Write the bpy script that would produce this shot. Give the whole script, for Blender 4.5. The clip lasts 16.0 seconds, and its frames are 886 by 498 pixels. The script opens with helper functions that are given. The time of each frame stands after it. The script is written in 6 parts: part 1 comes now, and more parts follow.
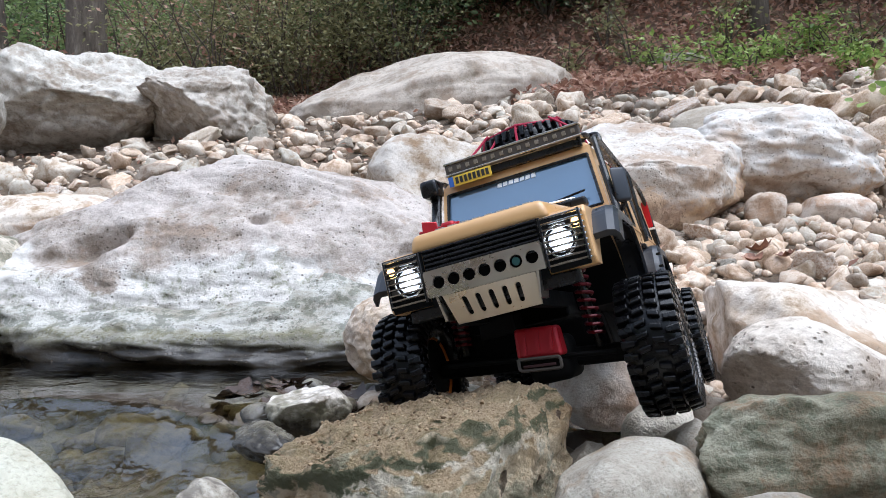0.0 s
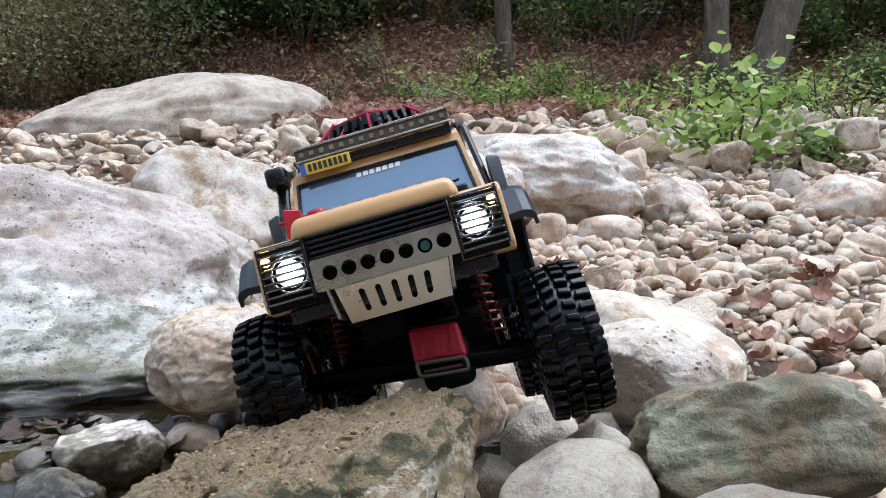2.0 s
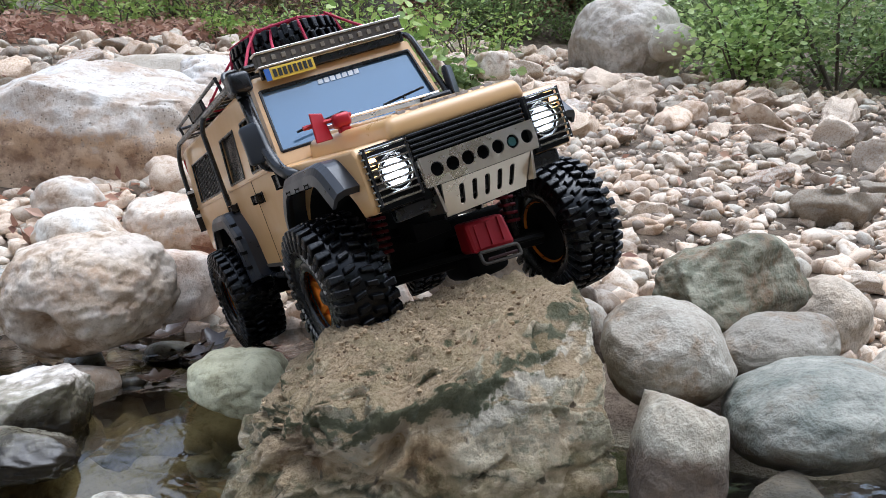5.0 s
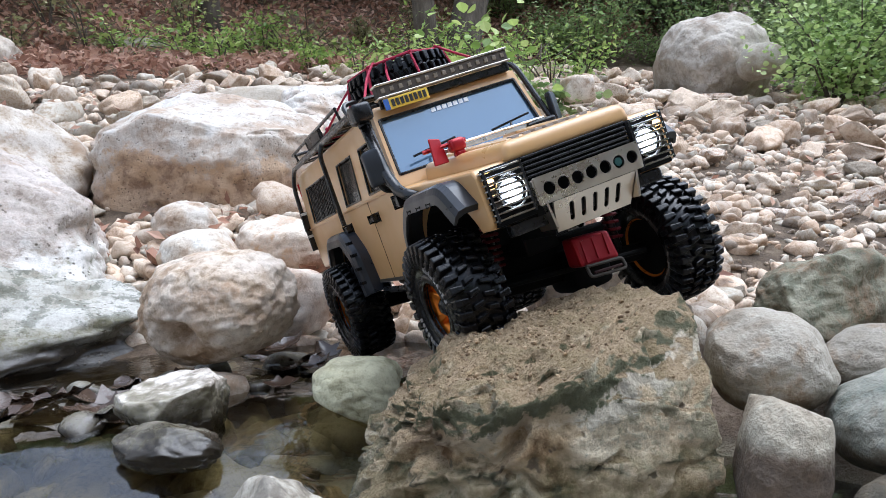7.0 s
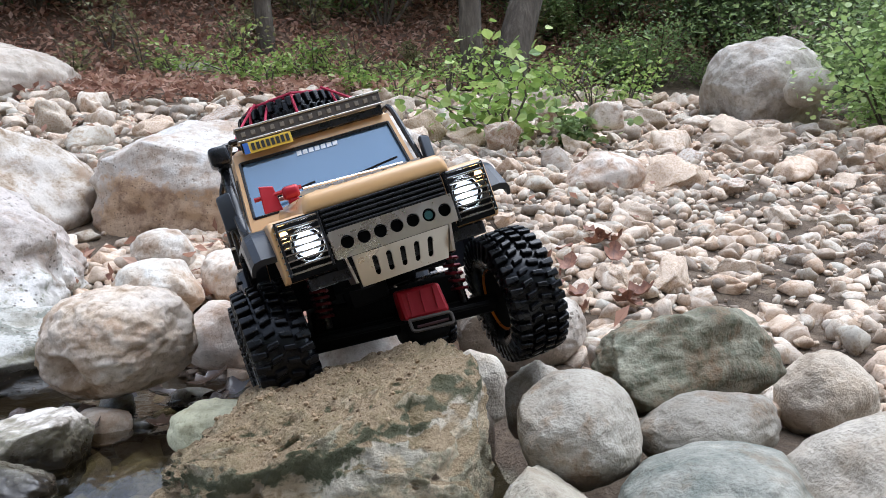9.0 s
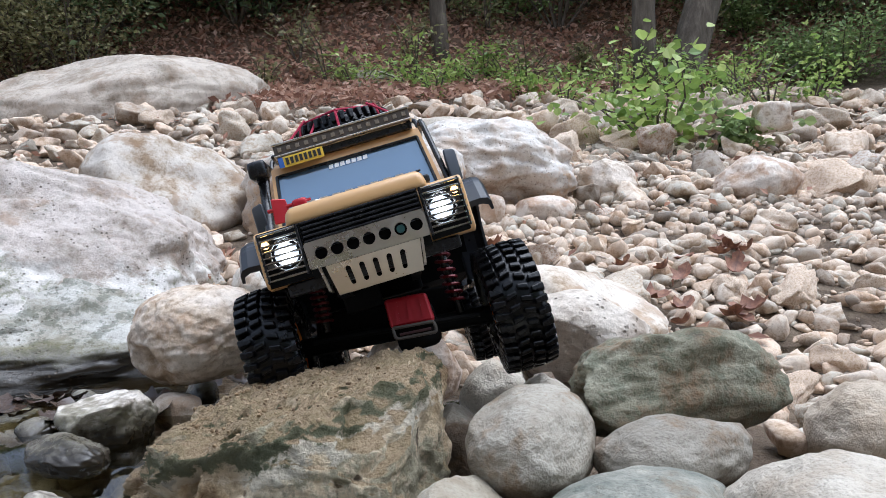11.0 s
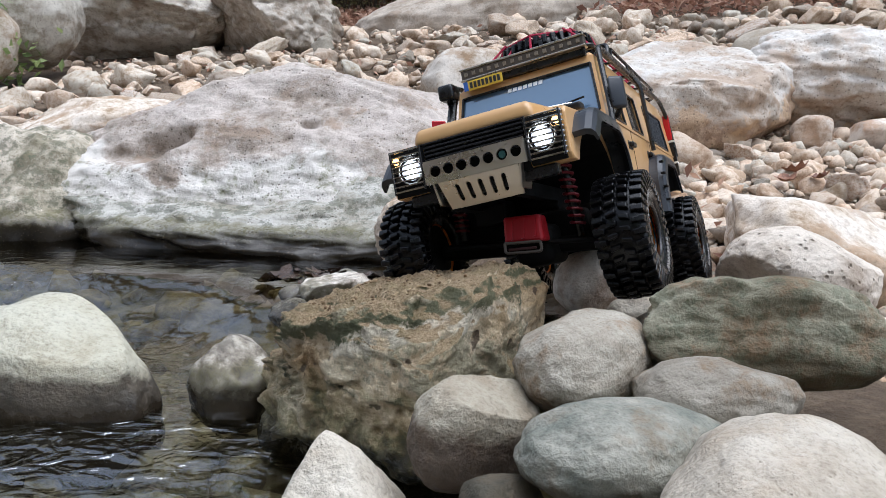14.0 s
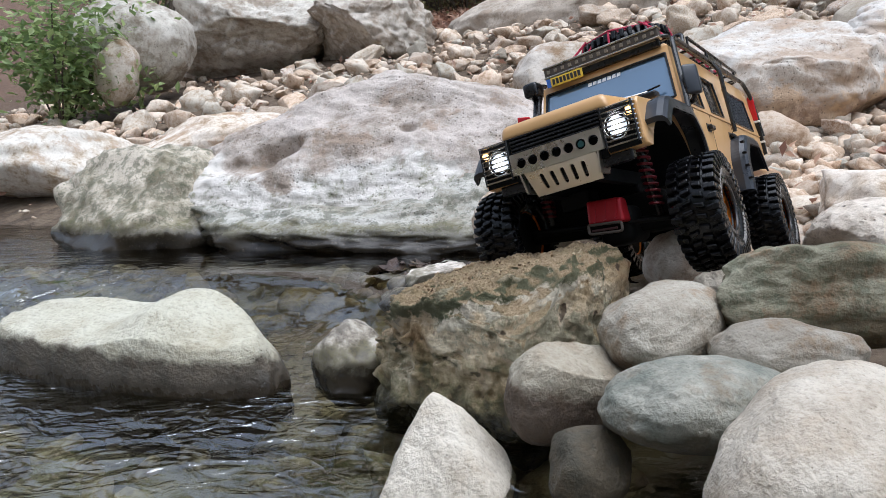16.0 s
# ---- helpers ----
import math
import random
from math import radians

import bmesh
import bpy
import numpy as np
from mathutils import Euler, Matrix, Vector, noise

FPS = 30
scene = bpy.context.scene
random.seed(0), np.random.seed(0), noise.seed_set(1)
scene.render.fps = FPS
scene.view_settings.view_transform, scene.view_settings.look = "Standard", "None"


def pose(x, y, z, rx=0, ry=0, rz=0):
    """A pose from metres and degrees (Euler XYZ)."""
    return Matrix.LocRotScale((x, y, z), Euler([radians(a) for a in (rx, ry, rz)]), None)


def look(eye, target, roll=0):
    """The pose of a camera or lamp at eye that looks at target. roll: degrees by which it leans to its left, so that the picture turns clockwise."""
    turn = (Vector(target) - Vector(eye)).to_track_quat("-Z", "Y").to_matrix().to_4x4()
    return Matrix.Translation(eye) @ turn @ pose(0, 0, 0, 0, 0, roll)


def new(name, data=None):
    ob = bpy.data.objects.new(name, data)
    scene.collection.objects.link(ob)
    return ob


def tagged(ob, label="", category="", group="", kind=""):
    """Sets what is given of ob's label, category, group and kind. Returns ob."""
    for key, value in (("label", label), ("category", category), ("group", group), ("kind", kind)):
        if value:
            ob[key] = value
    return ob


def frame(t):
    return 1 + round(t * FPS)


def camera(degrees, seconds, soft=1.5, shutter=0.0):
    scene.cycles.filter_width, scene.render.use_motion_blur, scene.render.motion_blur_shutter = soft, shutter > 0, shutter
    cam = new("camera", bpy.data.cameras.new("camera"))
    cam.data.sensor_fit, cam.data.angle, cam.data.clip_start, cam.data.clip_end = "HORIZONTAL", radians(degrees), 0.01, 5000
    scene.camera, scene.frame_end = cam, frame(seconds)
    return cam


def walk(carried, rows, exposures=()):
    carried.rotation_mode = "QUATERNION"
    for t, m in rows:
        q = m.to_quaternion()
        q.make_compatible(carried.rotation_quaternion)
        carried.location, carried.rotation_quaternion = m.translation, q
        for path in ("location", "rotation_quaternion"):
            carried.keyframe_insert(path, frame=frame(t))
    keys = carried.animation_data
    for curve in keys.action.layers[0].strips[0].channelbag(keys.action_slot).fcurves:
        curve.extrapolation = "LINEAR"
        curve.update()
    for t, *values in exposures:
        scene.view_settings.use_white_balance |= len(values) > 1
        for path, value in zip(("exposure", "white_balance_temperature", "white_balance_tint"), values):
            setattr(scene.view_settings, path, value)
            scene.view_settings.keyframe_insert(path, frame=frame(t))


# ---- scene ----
cam = camera(57.6, 16.0, 0.8)
ROWS = [
    (0, -0.0041, 0.0037, 0.3008, 88.66, 0.11, -0.06),
    (0.5, -0.0054, 0.0374, 0.2989, 89.17, 0.39, -3.96),
    (1, -0.0079, 0.0335, 0.2942, 90.05, 0.06, -8.06),
    (1.5, -0.0356, 0.0499, 0.271, 90.85, -0.07, -13.13),
    (2, -0.098, 0.1114, 0.2655, 91.06, 0.46, -18.04),
    (2.5, -0.1265, 0.1164, 0.2649, 90.42, 0.55, -22.32),
    (3, -0.1447, 0.1272, 0.2665, 89.1, 0.89, -28),
    (5.5, -0.4462, 0.2614, 0.2471, 85.1, 3.25, -47.93),
    (6, -0.4588, 0.2475, 0.2455, 86.2, 3.22, -44.78),
    (6.5, -0.4527, 0.2423, 0.2504, 86.83, 3.37, -42.41),
    (7, -0.4537, 0.2327, 0.2481, 87.33, 3.54, -41.1),
    (7.5, -0.4443, 0.2269, 0.2509, 87.62, 3.67, -40.73),
    (8, -0.4119, 0.1989, 0.254, 88.31, 3.35, -40.15),
    (10.5, -0.155, 0.0325, 0.2712, 89.23, 1.7, -25.8),
    (11, -0.1581, 0.0209, 0.266, 89.55, 1.38, -22.65),
    (11.5, -0.1572, 0.0116, 0.2616, 89.73, 1.04, -19.45),
    (12, -0.1477, 0.004, 0.2593, 89.59, -0.07, -14.22),
    (12.5, -0.1294, -0.0266, 0.2702, 88.36, -1.72, -7.09),
    (13, -0.0052, -0.0674, 0.2806, 86.26, -3.12, -0.65),
    (13.5, 0.0627, -0.0674, 0.2806, 84.11, -2.93, 2.71),
    (14, 0.0596, -0.0835, 0.2802, 82.93, -1.88, 4.87),
    (14.5, 0.0767, -0.0974, 0.2781, 82.4, -0.88, 6.4),
    (15, 0.0804, -0.129, 0.2769, 82.23, 0.03, 7.94),
    (15.5, 0.0854, -0.1468, 0.2731, 82.36, 0.85, 9.74),
    (16, 0.0807, -0.1621, 0.2793, 82.71, 1.61, 11.83),
]
walk(cam, [(t, pose(x, y, z, rx, ry, rz)) for t, x, y, z, rx, ry, rz in ROWS],
     [(0, 0.98, 5600, 10), (3, 1.0, 5600, 10), (6, 1.1, 5600, 10), (8, 1.1, 5600, 10), (10.5, 0.92, 5600, 10), (12.5, 0.88, 5700, 10), (14, 0.78, 5800, 10), (16, 0.78, 5800, 10)])

from mathutils.bvhtree import BVHTree

# ---- light ----
world = bpy.data.worlds.new("sky")
scene.world = world
world.use_nodes = True
wn = world.node_tree.nodes
sky = wn.new("ShaderNodeTexSky")
sky.sky_type = "NISHITA"
sky.sun_disc = False
sky.sun_elevation = radians(74)
sky.sun_rotation = radians(120)
sky.dust_density = 2.0
sky.air_density = 1.2
wn["Background"].inputs["Strength"].default_value = 0.13
haze = wn.new("ShaderNodeHueSaturation")
haze.inputs["Saturation"].default_value = 0.40
world.node_tree.links.new(sky.outputs["Color"], haze.inputs["Color"])
world.node_tree.links.new(haze.outputs["Color"], wn["Background"].inputs["Color"])
sun_data = bpy.data.lights.new("sun", "SUN")
sun_data.energy = 1.5
sun_data.angle = radians(60)
sun_data.color = (1.0, 0.985, 0.96)
sun = new("sun", sun_data)
sun.matrix_world = look((1.0, 0.02, 4.1), (0, 0.6, 0.1))


# ---- materials ----
class Nodes:
    """A small wrapper to write node trees in few lines."""

    def __init__(self, name):
        self.mat = bpy.data.materials.new(name)
        self.mat.use_nodes = True
        self.tree = self.mat.node_tree
        self.bsdf = self.tree.nodes["Principled BSDF"]
        self.out = self.tree.nodes["Material Output"]

    def put(self, value, socket):
        if isinstance(value, bpy.types.NodeSocket):
            self.tree.links.new(value, socket)
        elif isinstance(value, (tuple, list)) and len(value) == 3 and socket.type == "RGBA":
            socket.default_value = (*value, 1)
        else:
            socket.default_value = value

    def set(self, **kw):
        for key, value in kw.items():
            self.put(value, self.bsdf.inputs[key.replace("_", " ")])
        return self

    def coord(self, kind="Object"):
        return self.tree.nodes.new("ShaderNodeTexCoord").outputs[kind]

    def mapped(self, scale, vec=None):
        n = self.tree.nodes.new("ShaderNodeMapping")
        self.put(vec if vec is not None else self.coord(), n.inputs["Vector"])
        n.inputs["Scale"].default_value = scale
        return n.outputs[0]

    def shifted(self, vec=None):
        """Object coordinates moved by the object's own random number, so that copies differ."""
        n = self.tree.nodes.new("ShaderNodeVectorMath")
        n.operation = "MULTIPLY_ADD"
        self.put(vec if vec is not None else self.coord(), n.inputs[0])
        n.inputs[1].default_value = (1, 1, 1)
        comb = self.tree.nodes.new("ShaderNodeCombineXYZ")
        r = self.math("MULTIPLY", self.random(), 37.0)
        for k in range(3):
            self.put(r, comb.inputs[k])
        self.put(comb.outputs[0], n.inputs[2])
        return n.outputs[0]

    def noise(self, scale, detail=6.0, rough=0.6, vec=None, dist=0.0):
        n = self.tree.nodes.new("ShaderNodeTexNoise")
        self.put(vec if vec is not None else self.coord(), n.inputs["Vector"])
        n.inputs["Scale"].default_value = scale
        n.inputs["Detail"].default_value = detail
        n.inputs["Roughness"].default_value = rough
        n.inputs["Distortion"].default_value = dist
        return n.outputs["Fac"]

    def voronoi(self, scale, vec=None, feature="F1", out="Distance", rand=1.0):
        n = self.tree.nodes.new("ShaderNodeTexVoronoi")
        n.feature = feature
        self.put(vec if vec is not None else self.coord(), n.inputs["Vector"])
        n.inputs["Scale"].default_value = scale
        n.inputs["Randomness"].default_value = rand
        return n.outputs[out]

    def ramp(self, fac, *stops, interp="LINEAR"):
        n = self.tree.nodes.new("ShaderNodeValToRGB")
        n.color_ramp.interpolation = interp
        els = n.color_ramp.elements
        while len(els) < len(stops):
            els.new(0.5)
        for el, (p, c) in zip(els, stops):
            el.position = p
            el.color = (c, c, c, 1) if isinstance(c, (int, float)) else (*c, 1)
        self.put(fac, n.inputs[0])
        return n.outputs[0]

    def math(self, op, a, b=0.0):
        n = self.tree.nodes.new("ShaderNodeMath")
        n.operation = op
        self.put(a, n.inputs[0])
        self.put(b, n.inputs[1])
        return n.outputs[0]

    def mix(self, fac, a, b, blend="MIX"):
        n = self.tree.nodes.new("ShaderNodeMix")
        n.data_type = "RGBA"
        n.blend_type = blend
        self.put(fac, n.inputs[0])
        self.put(a, n.inputs[6])
        self.put(b, n.inputs[7])
        return n.outputs[2]

    def bump(self, height, strength=0.4, distance=0.01, normal=None):
        n = self.tree.nodes.new("ShaderNodeBump")
        self.put(strength, n.inputs["Strength"])
        n.inputs["Distance"].default_value = distance
        self.put(height, n.inputs["Height"])
        if normal is not None:
            self.put(normal, n.inputs["Normal"])
        return n.outputs[0]

    def random(self):
        return self.tree.nodes.new("ShaderNodeObjectInfo").outputs["Random"]

    def island(self):
        return self.tree.nodes.new("ShaderNodeNewGeometry").outputs["Random Per Island"]

    def axis(self, k, vec):
        n = self.tree.nodes.new("ShaderNodeSeparateXYZ")
        self.put(vec, n.inputs[0])
        return n.outputs[k]

    def up(self):
        return self.axis(2, self.tree.nodes.new("ShaderNodeNewGeometry").outputs["Normal"])


def stone_mat(name, light, mid, dark, stain=(0.20, 0.13, 0.08), stain_amount=0.35, moss=0.0, pits=0.0, rough=0.85, size=1.0, vary=0.25, island=False, wet=None, bleach=None, rust=None, river=False, foot=None):
    """Limestone and other river stone: broad tone, patches, fine grain, stains, optional moss and pits. size: metres of a broad patch."""
    m = Nodes(name)
    v = m.shifted()
    rnd = m.island() if island else m.random()
    broad = m.noise(1.6 / size, 4, 0.55, v)
    patch = m.noise(6.0 / size, 7, 0.68, v)
    fine = m.noise(24 / size, 4 if river else 6, 0.55 if river else 0.72, v)
    grain = m.noise((60 if river else 120) / size, 3, 0.65, v)
    blend = m.math("ADD", m.math("MULTIPLY", broad, 0.5), m.math("MULTIPLY", patch, 0.5))
    base = m.ramp(blend, (0.36, dark), (0.475, mid), (0.60, light)) if river else m.ramp(blend, (0.40, dark), (0.47, mid), (0.545, light))
    st = m.ramp(m.noise(2.8 / size, 8, 0.66, v), (0.52, 0.0), (0.60, 1.0))
    base = m.mix(m.math("MULTIPLY", m.math("MULTIPLY", st, stain_amount), m.ramp(fine, (0.38, 0.45), (0.58, 1.0))), base, stain)
    base = m.mix(0.15 if river else 0.5, base, m.ramp(fine, (0.33, (0.46, 0.42, 0.37)), (0.46, (0.95, 0.94, 0.93)), (0.70, (1.12, 1.12, 1.12))), "MULTIPLY")
    base = m.mix(0.42 if river else 0.28, base, m.ramp(grain, (0.34, (0.50, 0.47, 0.43)), (0.48, (1.0, 1.0, 1.0)), (0.70, (1.10, 1.10, 1.10))), "MULTIPLY")
    if river:
        # worn smooth by water: sparse dark chips and pin holes
        chip = m.math("MULTIPLY", m.ramp(m.voronoi(34 / size, v), (0.05, 1.0), (0.13, 0.0)), m.ramp(m.noise(7 / size, 3, 0.5, v), (0.48, 0.0), (0.56, 1.0)))
        base = m.mix(m.math("MULTIPLY", chip, 0.7), base, dark)
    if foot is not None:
        # darker brown below an uneven line
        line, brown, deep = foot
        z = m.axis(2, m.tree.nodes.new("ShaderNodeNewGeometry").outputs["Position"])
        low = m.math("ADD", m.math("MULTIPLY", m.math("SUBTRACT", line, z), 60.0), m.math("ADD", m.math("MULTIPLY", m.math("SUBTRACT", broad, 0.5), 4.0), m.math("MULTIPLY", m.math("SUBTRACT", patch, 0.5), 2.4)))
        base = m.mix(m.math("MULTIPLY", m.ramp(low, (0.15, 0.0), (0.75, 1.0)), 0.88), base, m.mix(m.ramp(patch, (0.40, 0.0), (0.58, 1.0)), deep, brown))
    if bleach is not None:
        # whitened by high water below an uneven line
        z = m.axis(2, m.tree.nodes.new("ShaderNodeNewGeometry").outputs["Position"])
        low = m.math("ADD", m.math("MULTIPLY", m.math("SUBTRACT", bleach, z), 14.0), m.math("ADD", m.math("MULTIPLY", m.math("SUBTRACT", broad, 0.5), 4.5), m.math("MULTIPLY", m.math("SUBTRACT", patch, 0.5), 3.0)))
        base = m.mix(m.math("MULTIPLY", m.ramp(low, (0.3, 0.0), (0.7, 1.0)), 0.9), base, m.mix(m.ramp(patch, (0.40, 0.0), (0.52, 1.0)), m.mix(m.ramp(fine, (0.40, 0.0), (0.55, 1.0)), (0.28, 0.29, 0.21), (0.54, 0.525, 0.48)), (0.70, 0.685, 0.65)))
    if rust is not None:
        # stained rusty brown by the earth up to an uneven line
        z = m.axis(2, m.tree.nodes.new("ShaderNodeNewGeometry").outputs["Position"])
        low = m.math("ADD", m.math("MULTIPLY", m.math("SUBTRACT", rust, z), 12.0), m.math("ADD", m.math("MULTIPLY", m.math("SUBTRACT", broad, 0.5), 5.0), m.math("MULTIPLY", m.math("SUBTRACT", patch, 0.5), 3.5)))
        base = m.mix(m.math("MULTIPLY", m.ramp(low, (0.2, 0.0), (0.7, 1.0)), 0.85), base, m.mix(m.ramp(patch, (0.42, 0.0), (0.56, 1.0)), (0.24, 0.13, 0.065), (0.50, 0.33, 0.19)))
    if moss:
        mo = m.ramp(m.math("ADD", m.math("MULTIPLY", m.noise(8.0 / size, 8, 0.74, v), 0.7), m.math("MULTIPLY", fine, 0.3)), (0.535 - 0.06 * moss, 0.0), (0.575 - 0.06 * moss, 1.0))
        base = m.mix(m.math("MULTIPLY", mo, moss), base, m.mix(grain, (0.045, 0.055, 0.03), (0.13, 0.145, 0.09)))
    tone = m.ramp(rnd, (0.0, (1 - vary, 1 - vary, 1 - vary)), (0.35, (1.0, 0.97 - vary * 0.12, 0.94 - vary * 0.2)), (0.7, (1.0, 1.0, 1.0)), (1.0, (1 - vary * 0.5, 1 - vary * 0.42, 1 - vary * 0.4)))
    base = m.mix(1.0, base, tone, "MULTIPLY")
    height = m.math("ADD", m.math("MULTIPLY", fine, 0.8), m.math("ADD", m.math("MULTIPLY", patch, 0.7), m.math("MULTIPLY", grain, 0.13)))
    if river:
        height = m.math("ADD", m.math("MULTIPLY", fine, 0.55), m.math("ADD", m.math("MULTIPLY", patch, 0.45), m.math("SUBTRACT", m.math("MULTIPLY", grain, 0.45), m.math("MULTIPLY", chip, 0.35))))
    relief = relief_top = 0.85 if river else 0.55 if rough > 0.82 else 0.4
    gloss = m.ramp(fine, (0.3, rough - 0.12), (0.7, min(rough + 0.1, 1.0)))
    if wet is not None:
        # washed by the stream up to an uneven line: algae-brown and glossy
        z = m.axis(2, m.tree.nodes.new("ShaderNodeNewGeometry").outputs["Position"])
        line = m.math("ADD", m.math("MULTIPLY", m.math("SUBTRACT", z, wet), 20.0), m.math("MULTIPLY", m.math("SUBTRACT", patch, 0.5), 1.0))
        dry = m.ramp(line, (0.30, 0.0), (0.85, 1.0))
        algae = m.math("MULTIPLY", m.ramp(line, (0.85, 0.8), (2.6, 0.0)), m.ramp(fine, (0.38, 0.25), (0.56, 1.0)))
        base = m.mix(algae, base, (0.15, 0.135, 0.065)) if foot is None else base
        base = m.mix(dry, m.mix(0.965, base, (0.024, 0.018, 0.012)), base)
        relief = m.ramp(dry, (0.0, 0.28), (1.0, relief_top))
        gloss = m.math("MULTIPLY", gloss, m.ramp(dry, (0.0, 0.14), (1.0, 1.0)))
    if pits:
        cell = m.voronoi(26 / size, v)
        hole = m.ramp(cell, (0.10, 0.0), (0.24, 1.0))
        keep = m.ramp(m.noise(4 / size, 3, 0.5, v), (0.42, 1.0), (0.56, 0.0))
        hole = m.math("MAXIMUM", hole, keep)
        height = m.math("ADD", height, m.math("MULTIPLY", hole, pits * 2.0))
        base = m.mix(m.math("MULTIPLY", m.math("SUBTRACT", 1.0, hole), 0.75), base, (0.10, 0.075, 0.05))
    m.set(Base_Color=base, Roughness=gloss, Normal=m.bump(height, relief, 0.024 * size))
    return m.mat


LIME = stone_mat("limestone", (0.76, 0.70, 0.62), (0.62, 0.53, 0.425), (0.38, 0.275, 0.175), (0.36, 0.22, 0.115), 0.7, size=0.22)
LIME_PALE = stone_mat("pale_limestone", (0.67, 0.62, 0.545), (0.51, 0.455, 0.385), (0.32, 0.26, 0.20), (0.25, 0.17, 0.11), 0.6, moss=0.15, size=0.3, pits=0.3, wet=0.085)
BLEACHED = stone_mat("bleached_limestone", (0.57, 0.52, 0.48), (0.47, 0.42, 0.375), (0.31, 0.26, 0.215), (0.31, 0.22, 0.15), 0.75, moss=0.22, size=0.3, wet=0.085, bleach=0.27, pits=0.6)
POROUS = stone_mat("porous_mossy_limestone", (0.60, 0.565, 0.48), (0.42, 0.395, 0.32), (0.20, 0.185, 0.13), (0.16, 0.15, 0.085), 0.6, moss=0.65, size=0.2, pits=0.9, wet=0.085)
LIME_PINK = stone_mat("pinkish_limestone", (0.73, 0.66, 0.58), (0.63, 0.51, 0.41), (0.44, 0.295, 0.195), (0.40, 0.23, 0.125), 0.8, size=0.28)
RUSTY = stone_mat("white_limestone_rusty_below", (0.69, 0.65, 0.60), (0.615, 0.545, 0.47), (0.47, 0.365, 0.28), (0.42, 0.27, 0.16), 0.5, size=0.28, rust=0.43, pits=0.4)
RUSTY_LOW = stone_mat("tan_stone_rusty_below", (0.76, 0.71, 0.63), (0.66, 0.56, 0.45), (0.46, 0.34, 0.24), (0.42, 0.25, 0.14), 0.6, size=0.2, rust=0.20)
LIME_PITTED = stone_mat("pitted_limestone", (0.68, 0.62, 0.54), (0.54, 0.47, 0.39), (0.37, 0.31, 0.24), pits=0.9, size=0.30)
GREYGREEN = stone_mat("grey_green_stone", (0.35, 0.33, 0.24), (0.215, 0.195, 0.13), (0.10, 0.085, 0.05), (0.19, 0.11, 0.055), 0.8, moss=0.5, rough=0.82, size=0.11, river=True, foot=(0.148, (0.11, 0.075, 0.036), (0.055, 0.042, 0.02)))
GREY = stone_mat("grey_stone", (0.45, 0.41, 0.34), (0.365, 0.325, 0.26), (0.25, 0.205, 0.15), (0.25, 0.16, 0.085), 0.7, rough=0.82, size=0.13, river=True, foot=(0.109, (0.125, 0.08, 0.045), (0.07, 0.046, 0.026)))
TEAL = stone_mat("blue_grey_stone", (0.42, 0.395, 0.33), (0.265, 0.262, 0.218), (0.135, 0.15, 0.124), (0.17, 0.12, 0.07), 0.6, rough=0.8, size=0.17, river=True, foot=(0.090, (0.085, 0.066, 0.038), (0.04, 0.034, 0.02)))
WHITE = stone_mat("white_stone", (0.68, 0.625, 0.53), (0.59, 0.53, 0.435), (0.44, 0.375, 0.29), (0.42, 0.32, 0.215), 0.4, rough=0.82, size=0.20, river=True)
LEDGE = stone_mat("water_worn_limestone", (0.68, 0.66, 0.60), (0.57, 0.545, 0.475), (0.39, 0.36, 0.29), (0.28, 0.25, 0.17), 0.45, moss=0.6, size=0.28, wet=0.080, pits=0.5)
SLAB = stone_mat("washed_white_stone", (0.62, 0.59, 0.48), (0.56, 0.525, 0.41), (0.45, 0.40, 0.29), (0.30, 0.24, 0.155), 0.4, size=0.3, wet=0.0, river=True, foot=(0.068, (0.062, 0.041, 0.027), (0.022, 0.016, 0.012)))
AWASH = stone_mat("half_wet_stone", (0.74, 0.71, 0.65), (0.54, 0.50, 0.44), (0.26, 0.23, 0.19), (0.10, 0.085, 0.06), 0.5, rough=0.7, size=0.1, wet=0.058)
AWASH_LOW = stone_mat("half_wet_dark_stone", (0.50, 0.47, 0.40), (0.30, 0.27, 0.22), (0.12, 0.10, 0.08), (0.06, 0.05, 0.04), 0.7, rough=0.7, size=0.1, wet=0.018)
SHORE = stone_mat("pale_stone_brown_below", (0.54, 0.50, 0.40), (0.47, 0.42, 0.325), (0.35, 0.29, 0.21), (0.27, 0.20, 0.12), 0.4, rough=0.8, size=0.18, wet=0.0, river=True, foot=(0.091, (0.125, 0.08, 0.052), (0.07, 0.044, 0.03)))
OLIVE = stone_mat("olive_stone", (0.66, 0.62, 0.42), (0.53, 0.49, 0.31), (0.34, 0.29, 0.18), (0.16, 0.12, 0.07), 0.35, size=0.12)
GREYPALE = stone_mat("weathered_grey_limestone", (0.58, 0.535, 0.47), (0.47, 0.425, 0.365), (0.34, 0.295, 0.24), (0.28, 0.19, 0.12), 0.5, moss=0.1, size=0.4)
BED = stone_mat("stream_bed_stone", (0.66, 0.60, 0.42), (0.50, 0.44, 0.29), (0.25, 0.21, 0.13), rough=0.6, size=0.15)
PEBBLE = stone_mat("gravel_stone", (0.74, 0.645, 0.53), (0.635, 0.505, 0.38), (0.45, 0.325, 0.215), (0.36, 0.24, 0.14), 0.4, size=0.10, vary=0.45)
PEBBLE_ISLE = stone_mat("loose_gravel", (0.73, 0.64, 0.53), (0.62, 0.50, 0.385), (0.44, 0.32, 0.215), (0.36, 0.24, 0.14), 0.34, size=0.08, vary=0.55, island=True)


